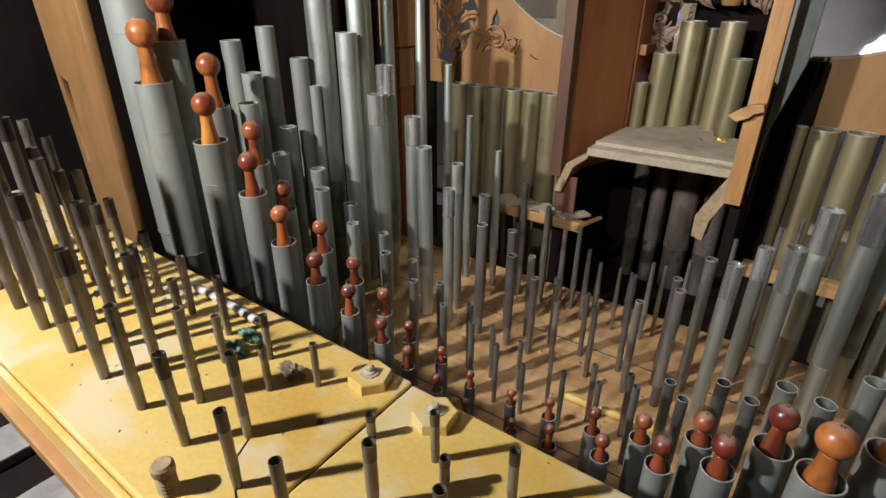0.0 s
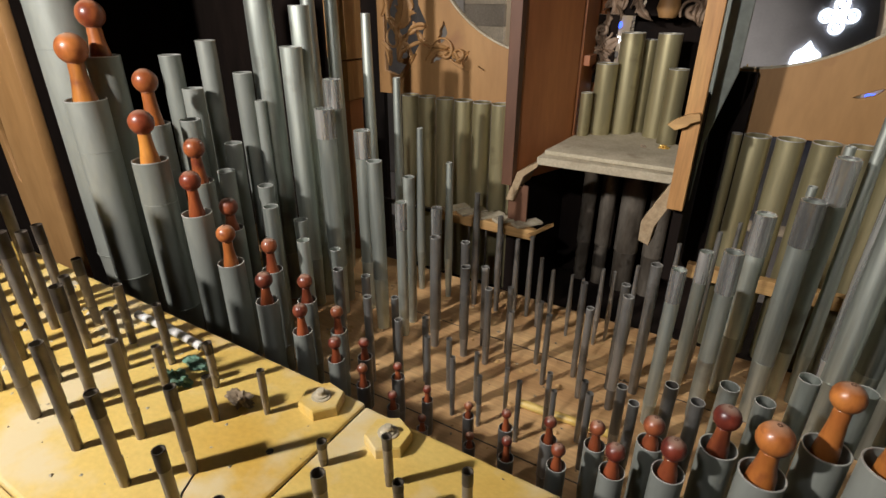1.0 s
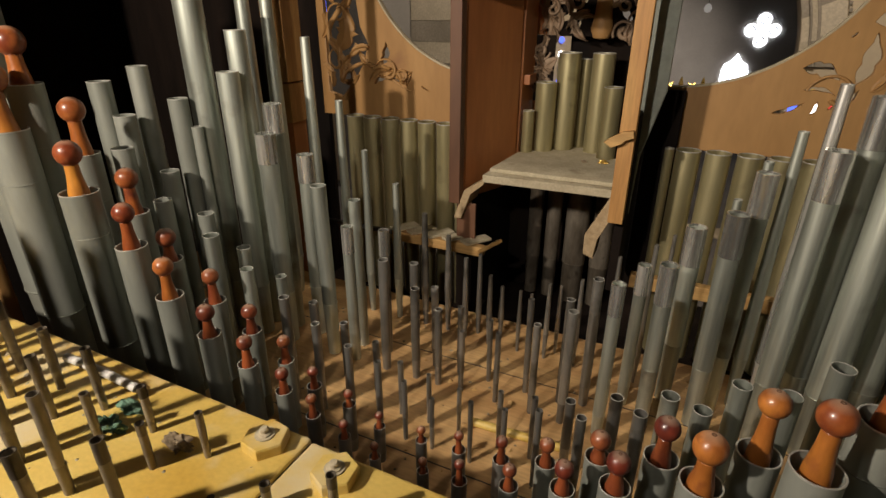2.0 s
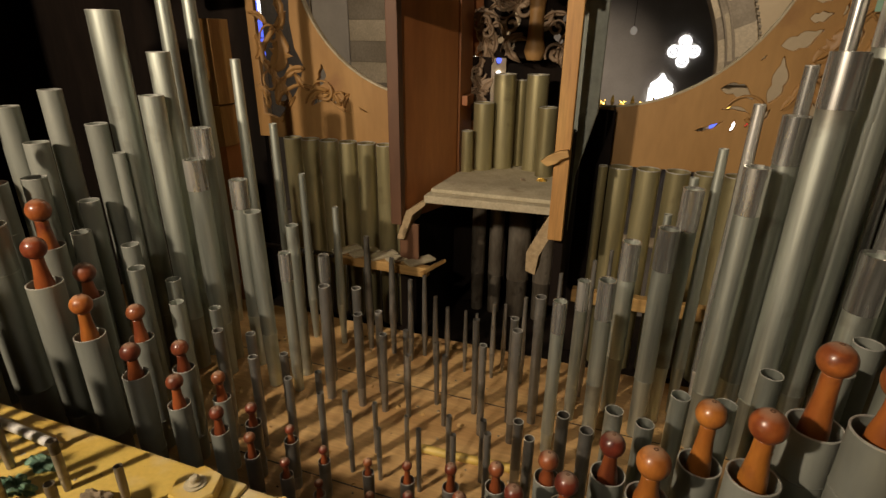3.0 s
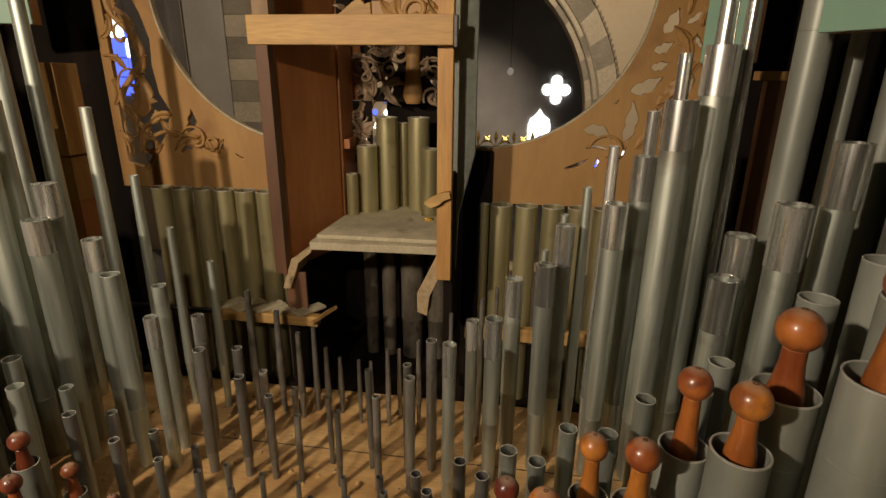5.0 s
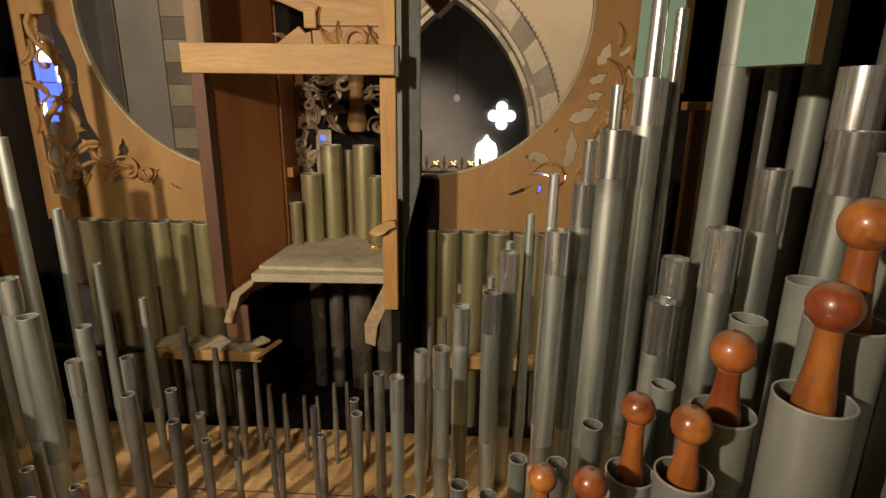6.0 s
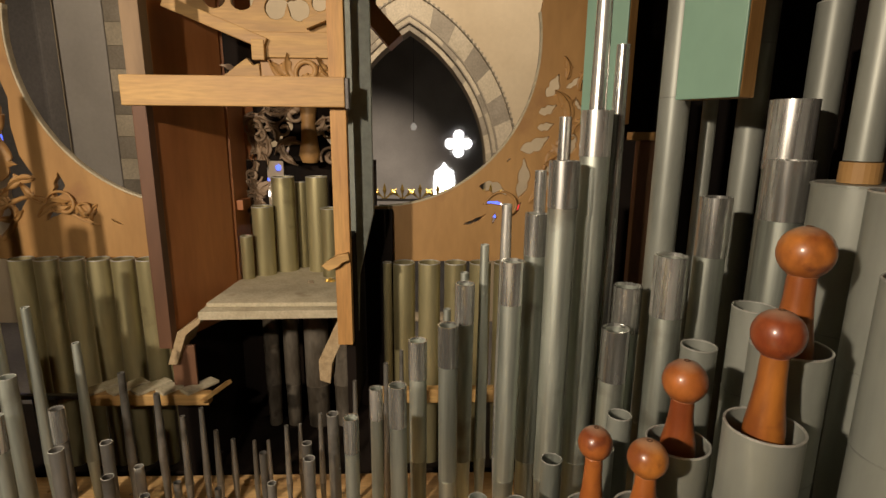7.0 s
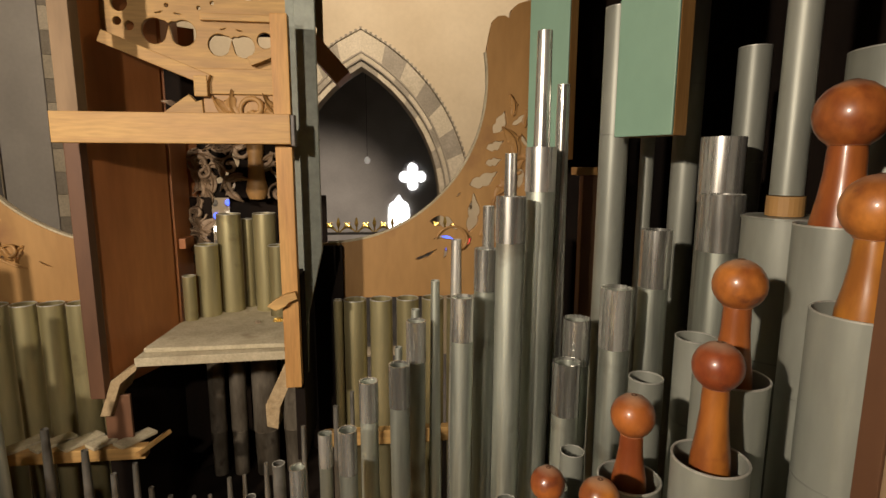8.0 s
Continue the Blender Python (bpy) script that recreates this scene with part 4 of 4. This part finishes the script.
slab("panel_block", (-0.333, 1.455, 2.034), (-0.160, 1.4695, 2.050), PINE, front)
slab("panel_backing", (-0.33, 1.50, 2.01), (-0.145, 1.506, 2.05), DARKWOOD_SHADOW, front)
slab("panel_block", (-0.335, 1.452, 1.822), (-0.139, 1.4695, 1.865), OAK, front)
# added near-black sheet for the darkness inside the tower
slab("tower_inner", (-0.549, 1.655, 1.80), (-0.126, 1.665, 1.955), DARKWOOD_SHADOW, front)
carving(lambda x, z: True, (-0.30, -0.17), (1.825, 1.835), 1.4515, 5, 1, OAK, 5)
prism("broken_block", [(-0.425, 1.8035), (-0.335, 1.8035), (-0.338, 1.850), (-0.352, 1.846), (-0.366, 1.862), (-0.384, 1.850), (-0.400, 1.838), (-0.425, 1.820)], 1.445, 1.4685, PINE, front)
prism("broken_leaf", leaf(-0.46, 1.858, 0.05, 150, 0.6, 0.3), 1.60, 1.612, CARVED, front)
slab("strut", (-0.125, -0.012, -0.014), (0.125, 0.012, 0.014), PINE, front, "bare pine strut", m=pose(-0.432, 1.445, 1.942, 0, 22, 0))
slab("brace", (-0.055, -0.010, -0.011), (0.055, 0.010, 0.011), PINE, front, "short pine brace", m=pose(-0.172, 1.452, 1.962, 0, -22, 0))
prism("post_chip", [(-0.165, 1.396), (-0.150, 1.408), (-0.128, 1.420), (-0.108, 1.424), (-0.104, 1.411), (-0.122, 1.404), (-0.128, 1.396), (-0.150, 1.386)], 1.246, 1.2615, PINE, front, label="splintered pine block on the post")
slab("strut_block", (-0.348, 1.430, 1.858), (-0.318, 1.4475, 1.905), PINE, front)
# added sheet that makes the dark behind the tower pipes
slab("tower_back", (-0.41, 1.885, 0.70), (-0.10, 1.90, 1.60), DARKWOOD_SHADOW, front)
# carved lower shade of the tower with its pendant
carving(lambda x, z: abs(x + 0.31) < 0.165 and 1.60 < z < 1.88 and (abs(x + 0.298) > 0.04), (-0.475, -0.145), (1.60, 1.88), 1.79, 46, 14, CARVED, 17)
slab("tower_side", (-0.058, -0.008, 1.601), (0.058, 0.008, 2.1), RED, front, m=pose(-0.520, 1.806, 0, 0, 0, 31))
# lower piece coloured near black for the shade under the shelf
slab("tower_side", (-0.09, -0.008, 0.70), (0.09, 0.008, 1.22), DARKWOOD_SHADOW, front, m=pose(-0.478, 1.831, 0, 0, 0, 31))
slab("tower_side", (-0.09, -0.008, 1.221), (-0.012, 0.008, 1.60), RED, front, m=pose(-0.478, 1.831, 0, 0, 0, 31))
part("pendant", lathe(bmesh.new(), [(0.0, 1.59), (0.024, 1.595), (0.034, 1.62), (0.026, 1.66), (0.022, 1.72), (0.030, 1.80), (0.030, 1.90), (0, 1.90)], 16, (-0.298, 1.79, 0)), OAK, front, "turned wooden pendant", smooth=True)
carving(lambda x, z: True, (-0.50, -0.455), (1.44, 1.60), 1.775, 8, 3, CARVED, 31)
# added dark sheet in place of the dim nave behind the carving
prism("carving_backing", [(-0.515, 1.40), (-0.435, 1.40), (-0.435, 1.60), (-0.515, 1.60)], 1.778, 1.784, DARKWOOD_SHADOW, front, [leaf(-0.463, 1.475, 0.06, 70, 0.4, 0.45), leaf(-0.475, 1.55, 0.05, 110, 0.4, 0.4), leaf(-0.495, 1.43, 0.03, 60, 0.3, 0.4)])
# sloping dark cornice and pierced side
slab("cornice", (-0.028, -0.05, -0.13), (0.022, 0.05, 0.10), RED, front, "dark sloping cornice", m=pose(-0.105, 1.735, 2.045, 0, -42, 0))
prism("side_shade", [(-0.165, 2.04), (-0.075, 2.02), (-0.075, 2.3), (-0.165, 2.3)], 1.690, 1.70, OAK, front, [leaf(-0.140, 2.13, 0.09, 100, 0.2, 0.25), leaf(-0.115, 2.17, 0.09, 100, 0.2, 0.25), leaf(-0.100, 2.09, 0.06, 110, 0.2, 0.3)])
# added dark sheet that dims the view through the tower carving
prism("shade_backing", [(-0.47, 1.60), (-0.145, 1.60), (-0.145, 1.90), (-0.47, 1.90)], 1.800, 1.806, DARKWOOD_SHADOW, front, [leaf(-0.40, 1.66, 0.07, 40, 0.4, 0.4), leaf(-0.36, 1.72, 0.06, 110, 0.4, 0.4), leaf(-0.42, 1.76, 0.07, 150, 0.4, 0.4), leaf(-0.23, 1.66, 0.07, 130, 0.4, 0.4), leaf(-0.20, 1.73, 0.07, 60, 0.4, 0.4), leaf(-0.35, 1.80, 0.06, 20, 0.4, 0.4), leaf(-0.22, 1.80, 0.06, 160, 0.4, 0.4), leaf(-0.37, 1.635, 0.03, 70, 0.2, 0.5)])

# ---- the church beyond ----
tagged(slab("nave_floor", (-9, 2.0, -2.05), (9, 24, -2.0), DARKSTONE, bevel=0), "dark stone nave floor below the organ gallery", "floor", kind="structure")
tagged(slab("gallery_face", (-9, 1.99, -2.0), (9, 2.0, -0.051), DARKSTONE, bevel=0), "dark stone face under the organ gallery", "wall", kind="structure")
YW = 10.0


def far(x, z, y=YW):
    """Carries a place on the plane 6 m ahead out to the church wall."""
    f = (y - 0.1) / 5.9
    return 0.083 + (x - 0.083) * f, 1.70 + (z - 1.70) * f


ax, az = far(-0.106, 2.735)
HALF = 0.85 * (YW - 0.1) / 5.9
SPRING = az - HALF * math.sqrt(3)


def gothic(off, n=16):
    """Pointed arch line, off metres outside the opening, from the right springing over the apex to the left one."""
    r = 2 * HALF + off
    top = math.acos(HALF / r)
    right = [(ax - HALF + r * math.cos(top * k / n), SPRING + r * math.sin(top * k / n)) for k in range(n + 1)]
    return right, [(2 * ax - x, z) for x, z in right]


inner_r, inner_l = gothic(0.0)
hole = [(ax + HALF, -1.98)] + inner_r + inner_l[-2::-1] + [(ax - HALF, -1.98)]
wall = prism("church_wall", [(-9, -2.0), (9, -2.0), (9, 9.0), (-9, 9.0)], YW, YW + 0.5, PLASTER, None, [hole], bevel=0.01)
tagged(wall, "cream plastered church wall with a pointed stone arch", "wall", kind="structure")
arch = thing("stone_arch", (0, 0, 0), "pointed arch of alternating pale and grey stones", "arch", kind="structure")


def voussoirs(o0, o1, y0, y1, n, shift, mats):
    for side in (0, 1):
        lo, hi = gothic(o0, n)[side], gothic(o1, n)[side]
        for k in range(n):
            quad = [lo[k], hi[k], hi[k + 1], lo[k + 1]]
            if side:
                quad = quad[::-1]
            prism("voussoir", quad, y0, y1, mats[(k + shift) % len(mats)], arch, bevel=0.004)


voussoirs(0.0, 0.10, YW - 0.02, YW + 0.3, 9, 0, (STONE_A, STONE_A, STONE_B))
voussoirs(0.115, 0.20, YW - 0.06, YW - 0.001, 9, 1, (STONE_A, STONE_B, STONE_A))
voussoirs(0.215, 0.54, YW - 0.04, YW - 0.001, 8, 1, (STONE_A, STONE_B))
for off, rad in ((0.107, 0.018), (0.207, 0.022)):
    a, b = gothic(off)
    rod("moulding", [(x, YW - 0.055, z) for x, z in a + b[-2::-1]], rad, STONE_B, arch)
a, b = gothic(0.57, 40)
rod("hood_mould", [(x, YW - 0.03, z) for x, z in a + b[-2::-1]], 0.018, STONE_A, arch)
bm = bmesh.new()
for x, z in a + b[-2::-1]:
    box(bm, (x - 0.022, YW - 0.07, z - 0.022), (x + 0.022, YW - 0.035, z + 0.022))
part("hood_studs", bm, STONE_B, arch)

# the dim space through the arch and its window
tagged(slab("far_wall", (-9, 22.0, -2.0), (9, 22.3, 9.0), GREYWALL, bevel=0), "grey plastered far church wall in the dark", "wall", kind="structure")
tagged(slab("church_wall_side", (-9.3, 1.6, -2.0), (-9, 22.3, 9.0), GREYWALL, bevel=0), "grey church side wall", "wall", kind="structure")
tagged(slab("church_wall_side", (9, 1.6, -2.0), (9.3, 22.3, 9.0), GREYWALL, bevel=0), "grey church side wall", "wall", kind="structure")
tagged(slab("church_wall_near", (1.13, 1.35, 0.0), (9, 1.6, 9.0), GREYWALL, bevel=0), "grey church wall beside the organ", "wall", kind="structure")
tagged(slab("church_wall_near", (-9, 1.57, 0.0), (-2.26, 1.8, 9.0), GREYWALL, bevel=0), "grey church wall beside the organ", "wall", kind="structure")
tagged(slab("church_wall_over", (-2.26, 1.81, 5.05), (1.13, 2.0, 9.0), GREYWALL, bevel=0), "grey church wall over the organ", "wall", kind="structure")
tagged(slab("church_ceiling", (-9.3, 1.35, 9.0), (9.3, 22.3, 9.2), DARKSTONE, bevel=0), "dark church ceiling", "ceiling", kind="structure")
FY = 21.98
win = thing("quatrefoil_window", (0, 0, 0), "bright quatrefoil church window against the dark wall", "window", kind="structure")
qx, qz = 1.371, 1.218
for dx, dz in ((0.33, 0), (-0.33, 0), (0, 0.33), (0, -0.33)):
    prism("pane", round_hole(qx + dx, qz + dz, 0.205), FY - 0.02, FY, DAY, win)
    rod("lead", [(qx + dx + 0.12 * math.cos(a / 12 * 6.283), FY - 0.025, qz + dz + 0.12 * math.sin(a / 12 * 6.283)) for a in range(13)], 0.022, DARKSTONE, win)
prism("pane", round_hole(qx, qz, 0.15), FY - 0.021, FY - 0.001, DAY, win)
lan = thing("lancet_window", (0, 0, 0), "bright lancet church window with a pointed head", "window", kind="structure")
lx, lz = 0.80, -0.12
prism("pane", [(lx - 0.42, -1.5), (lx + 0.42, -1.5), (lx + 0.42, lz + 0.05), (lx - 0.42, lz + 0.05)], FY - 0.02, FY, DAY, lan)
prism("pane", [(lx - 0.38, lz + 0.10), (lx + 0.38, lz + 0.10), (lx + 0.36, lz + 0.22), (lx + 0.16, lz + 0.34), (lx, lz + 0.58), (lx - 0.16, lz + 0.34), (lx - 0.36, lz + 0.22)], FY - 0.02, FY, DAY, lan)
rod("lead", [(lx + 0.14 * math.cos(a / 12 * 6.283), FY - 0.025, lz - 0.25 + 0.2 * math.sin(a / 12 * 6.283)) for a in range(13)], 0.02, BLUE, lan)
hl = thing("sanctuary_lamp", (-0.265, 14.0, 1.806), "small pale hanging lamp in the dim chancel", "lamp")
part("globe", lathe(bmesh.new(), [(0, -0.085), (0.053, -0.073), (0.085, 0.0), (0.06, 0.066), (0.02, 0.10), (0, 0.10)], 14), glow("lamp_glass", (0.8, 0.75, 0.65), 0.32), hl, smooth=True)
rod("chain", [(0, 0, 0.10), (0, 0, 7.19)], 0.006, IRON, hl)
sg = thing("small_stained_window", (0, 0, 0), "small red and blue stained panes low on the church wall", "window", kind="structure")
for n, mat in enumerate((BLUE, BLUE, DAY, REDGLASS, REDGLASS, DAY)):
    slab("pane", (1.23 + 0.13 * n, YW - 0.03, 0.10), (1.34 + 0.13 * n, YW - 0.004, 0.42), mat, sg)
# gilded cresting of the screen
cx, cz = -0.50, 0.585
cr = thing("screen_cresting", (0, 0, 0), "dark iron screen with gilded fleur finials", "screen")
slab("screen_rail", (cx - 1.2, 8.99, cz - 0.05), (cx + 1.6, 9.03, cz - 0.01), IRON, cr)
slab("screen_post", (cx - 0.9, 8.99, -2.0), (cx - 0.86, 9.03, cz - 0.05), IRON, cr)
slab("screen_post", (cx + 1.0, 8.99, -2.0), (cx + 1.04, 9.03, cz - 0.05), IRON, cr)
for n in range(8):
    fx = cx - 0.22 * 2 + 0.30 * n
    for dx, tilt in ((0, 0), (-0.045, 30), (0.045, -30)):
        bm = lathe(bmesh.new(), [(0.0, 0.0), (0.012, 0.01), (0.014, 0.08), (0.034, 0.15), (0.016, 0.22), (0, 0.26)], 8)
        bm.transform(pose(fx + dx * 0.3, 9.01, cz - 0.01, 0, -tilt * 1.6 if dx else 0, 0))
        part("finial", bm, GOLD, cr)
# pier with banded stones and grey wall on the other side
pier = thing("stone_pier", (0, 0, 0), "stone pier of alternating pale and grey courses", "pier", kind="structure")
px0, px1 = -5.46, -4.60
for n in range(24):
    z0 = -1.905 + 0.385 * n
    slab("course", (px0, YW - 0.10, z0 + 0.003), (px1, YW - 0.002, z0 + 0.382), STONE_A if n % 2 else STONE_B, pier, bevel=0.002)
gx0 = -6.30
tagged(slab("grey_bay", (gx0, YW - 0.06, -2.0), (px0 - 0.01, YW - 0.002, 9.0), GREYWALL, bevel=0.01), "grey plastered wall bay", "wall", kind="structure")
tagged(slab("dark_column", (gx0 - 0.9, YW - 0.5, -2.0), (gx0 - 0.02, YW - 0.07, 9.0), DARKSTONE, bevel=0.05), "dark stone column in the nave", "column", kind="structure")
st = thing("stained_window", (0, 0, 0), "blue stained glass window in the nave wall", "window", kind="structure")
bx, bz = -7.75, 1.75
for i in range(3):
    for j in range(4):
        slab("pane", (bx + 0.30 * i - 0.45, YW - 0.03, bz + 0.36 * j - 0.5), (bx + 0.30 * i - 0.18, YW - 0.004, bz + 0.36 * j - 0.17), BLUE if (i + j) % 4 else DAY, st)

nw = thing("nave_window", (0, 0, 0), "leaded window of pale blue and clear glass", "window", kind="structure")
for i in range(4):
    for j in range(5):
        prism("pane", [(-3.11 + 0.22 * i + 0.045 * math.cos(a * 0.785), 0.30 + 0.24 * j + 0.055 * math.sin(a * 0.785)) for a in range(8)], YW - 0.03, YW - 0.004, (DAY, BLUE, SLIP)[(2 * i + j) % 3], nw)

# ---- loose things on the boards ----
def hex_block(x, y, z, r):
    ob = thing("hexagonal_nut", (x, y, z), "hexagonal wooden nut with a worn metal bolt on the yellow board", "nut", "wooden nuts")
    bm = lathe(bmesh.new(), [(0, 0), (r, 0), (r, 0.013), (r * 0.95, 0.015), (0, 0.015)], 6)
    part("nut", bm, YELLOW, ob)
    bm = lathe(bmesh.new(), [(0.0125, 0.0151), (0.0125, 0.0165), (0.009, 0.0167), (0.0085, 0.0185), (0.0055, 0.0195), (0.0055, 0.0245), (0.004, 0.026), (0, 0.026)], 12)
    part("bolt", bm, DUST, ob, "dusty bolt and washer", smooth=False)
    ob.rotation_euler = (0, 0, rng.uniform(0, 1))


hex_block(-0.391, 0.371, BOARD, 0.029)
hex_block(-0.283, 0.366, BOARD - 0.0015, 0.028)
pg = thing("threaded_plug", (-0.442, 0.128, BOARD), "short threaded wooden plug on the yellow board", "plug")
prof = [(0, 0), (0.0085, 0)]
for n in range(5):
    prof += [(0.0105, 0.003 + 0.005 * n), (0.0085, 0.0055 + 0.005 * n)]
part("thread", lathe(bmesh.new(), prof + [(0.0115, 0.028), (0.0115, 0.036), (0.009, 0.039), (0, 0.039)], 18), LEATHER, pg, smooth=False)
# dark disc on the board in place of a hole's shaded depth
hl = part("screw_hole", lathe(bmesh.new(), [(0.0045, 0.0004), (0.0035, 0.0008), (0.003, 0.0003), (0, 0.0002)], 12), IRON)
hl.location = (-0.390, 0.283, BOARD)
tagged(hl, "small dark disc standing in for a hole's dark depth in the yellow board", "hole")
stick = thing("white_stick", (0, 0, 0), "stained white stick lying on the yellow board", "stick")
rod("stick", [(-0.785, 0.368, BOARD + 0.0075), (-0.70, 0.369, BOARD + 0.0075), (-0.622, 0.366, BOARD + 0.007)], 0.0065, CHALK, stick)
rod("tip", [(-0.6215, 0.366, BOARD + 0.007), (-0.604, 0.366, BOARD + 0.006)], 0.0045, STEEL, stick)


def lump(name, x, y, z, size, mat, label, category, seed):
    bm = bmesh.new()
    bmesh.ops.create_icosphere(bm, subdivisions=4, radius=1)
    for v in bm.verts:
        q = v.co * 1.6 + Vector((seed, seed * 2.3, 0))
        v.co *= 0.75 + 0.5 * noise.noise(q) + 0.35 * noise.noise(q * 2.7) + 0.12 * noise.noise(q * 7)
        v.co = Vector((v.co.x * size[0], v.co.y * size[1], max(-0.25, v.co.z) * size[2]))
    low = min(v.co.z for v in bm.verts)
    bmesh.ops.translate(bm, verts=bm.verts, vec=(0, 0, -low))
    ob = part(name, bm, mat, smooth=True)
    ob.location = (x, y, z)
    return tagged(ob, label, category)


lump("green_cloth", -0.592, 0.305, BOARD, (0.030, 0.013, 0.014), CLOTH, "crumpled green cloth scrap on the yellow board", "cloth scrap", 1.3)
lump("green_cloth", -0.600, 0.340, BOARD, (0.026, 0.012, 0.009), CLOTH, "crumpled green cloth scrap on the yellow board", "cloth scrap", 4.1)
lump("dust_lump", -0.487, 0.322, BOARD, (0.024, 0.014, 0.012), LINT, "matted lump of brown dust on the yellow board", "dust lump", 2.2)
lump("wax_scrap", -0.215, 1.60, 1.258, (0.016, 0.012, 0.010), GOLD, "yellow scrap on the dusty tower shelf", "scrap", 3.2)
lump("dirt_lump", -0.268, 1.585, 1.258, (0.010, 0.007, 0.007), LINT, "grey dirt lump on the dusty tower shelf", "dirt lump", 6.2)
lump("dirt_lump", -0.235, 1.66, 1.258, (0.010, 0.007, 0.007), LINT, "grey dirt lump on the dusty tower shelf", "dirt lump", 7.7)
lump("wood_scrap", -0.338, 1.175, DECK, (0.018, 0.010, 0.010), PINE, "pale wood scrap on the brown rackboard", "wood scrap", 8.2)
crack = rod("crack", [(-0.436, 0.218, BOARD + 0.0002), (-0.425, 0.195, BOARD + 0.0002), (-0.408, 0.178, BOARD + 0.0002), (-0.376, 0.160, BOARD + 0.0002), (-0.362, 0.150, BOARD + 0.0002)], 0.0010, IRON)
tagged(crack, "thin dark crack in the yellow board", "crack")
peg = thing("wooden_dowel", (0, 0, 0), "pale turned wooden dowel lying between the pipes", "dowel")
rod("dowel", [(-0.290, 0.797, DECK + 0.008), (-0.25, 0.799, DECK + 0.008), (-0.095, 0.806, DECK + 0.009)], 0.0088, YELLOW, peg)


def crumbs(name, spots, mat, label, seed):
    """Loose grit: many tiny irregular lumps lying on a board."""
    pick = random.Random(seed)
    verts, faces = [], []
    for x0, x1, y0, y1, z, count, size in spots:
        for n in range(count):
            r = size * pick.uniform(0.4, 1.4)
            cx, cy = pick.uniform(x0, x1), pick.uniform(y0, y1)
            b = len(verts)
            for k in range(5):
                a = 1.257 * k + pick.uniform(-0.4, 0.4)
                q = r * pick.uniform(0.6, 1.3)
                verts.append((cx + q * math.cos(a), cy + q * math.sin(a), z))
            verts.append((cx + r * pick.uniform(-0.3, 0.3), cy + r * pick.uniform(-0.3, 0.3), z + r * pick.uniform(0.4, 1.0)))
            faces += [(b + k, b + (k + 1) % 5, b + 5) for k in range(5)] + [(b + 4, b + 3, b + 2, b + 1, b)]
    me = bpy.data.meshes.new(name)
    me.from_pydata(verts, [], faces)
    me.materials.append(mat)
    tagged(new(name, me), label, "grit", kind="stuff")


crumbs("pale_grit", [(-1.5, -0.80, 0.20, 0.398, BOARD + 0.0002, 150, 0.006), (-0.80, -0.36, 0.13, 0.39, BOARD + 0.0002, 45, 0.0022)], DUST, "pale plaster grit and dust on the yellow board", 3)
crumbs("dark_grit", [(-0.80, 0.30, 0.13, 0.39, BOARD + 0.0002, 40, 0.0012), (-1.0, 0.3, 0.55, 1.18, DECK + 0.0002, 110, 0.0038)], LINT, "brown dirt specks on the boards between the pipes", 4)
crumbs("wood_chips", [(-0.85, 0.2, 0.66, 1.18, DECK + 0.0002, 70, 0.0055)], PINE, "pale wood chips on the brown rackboard", 9)
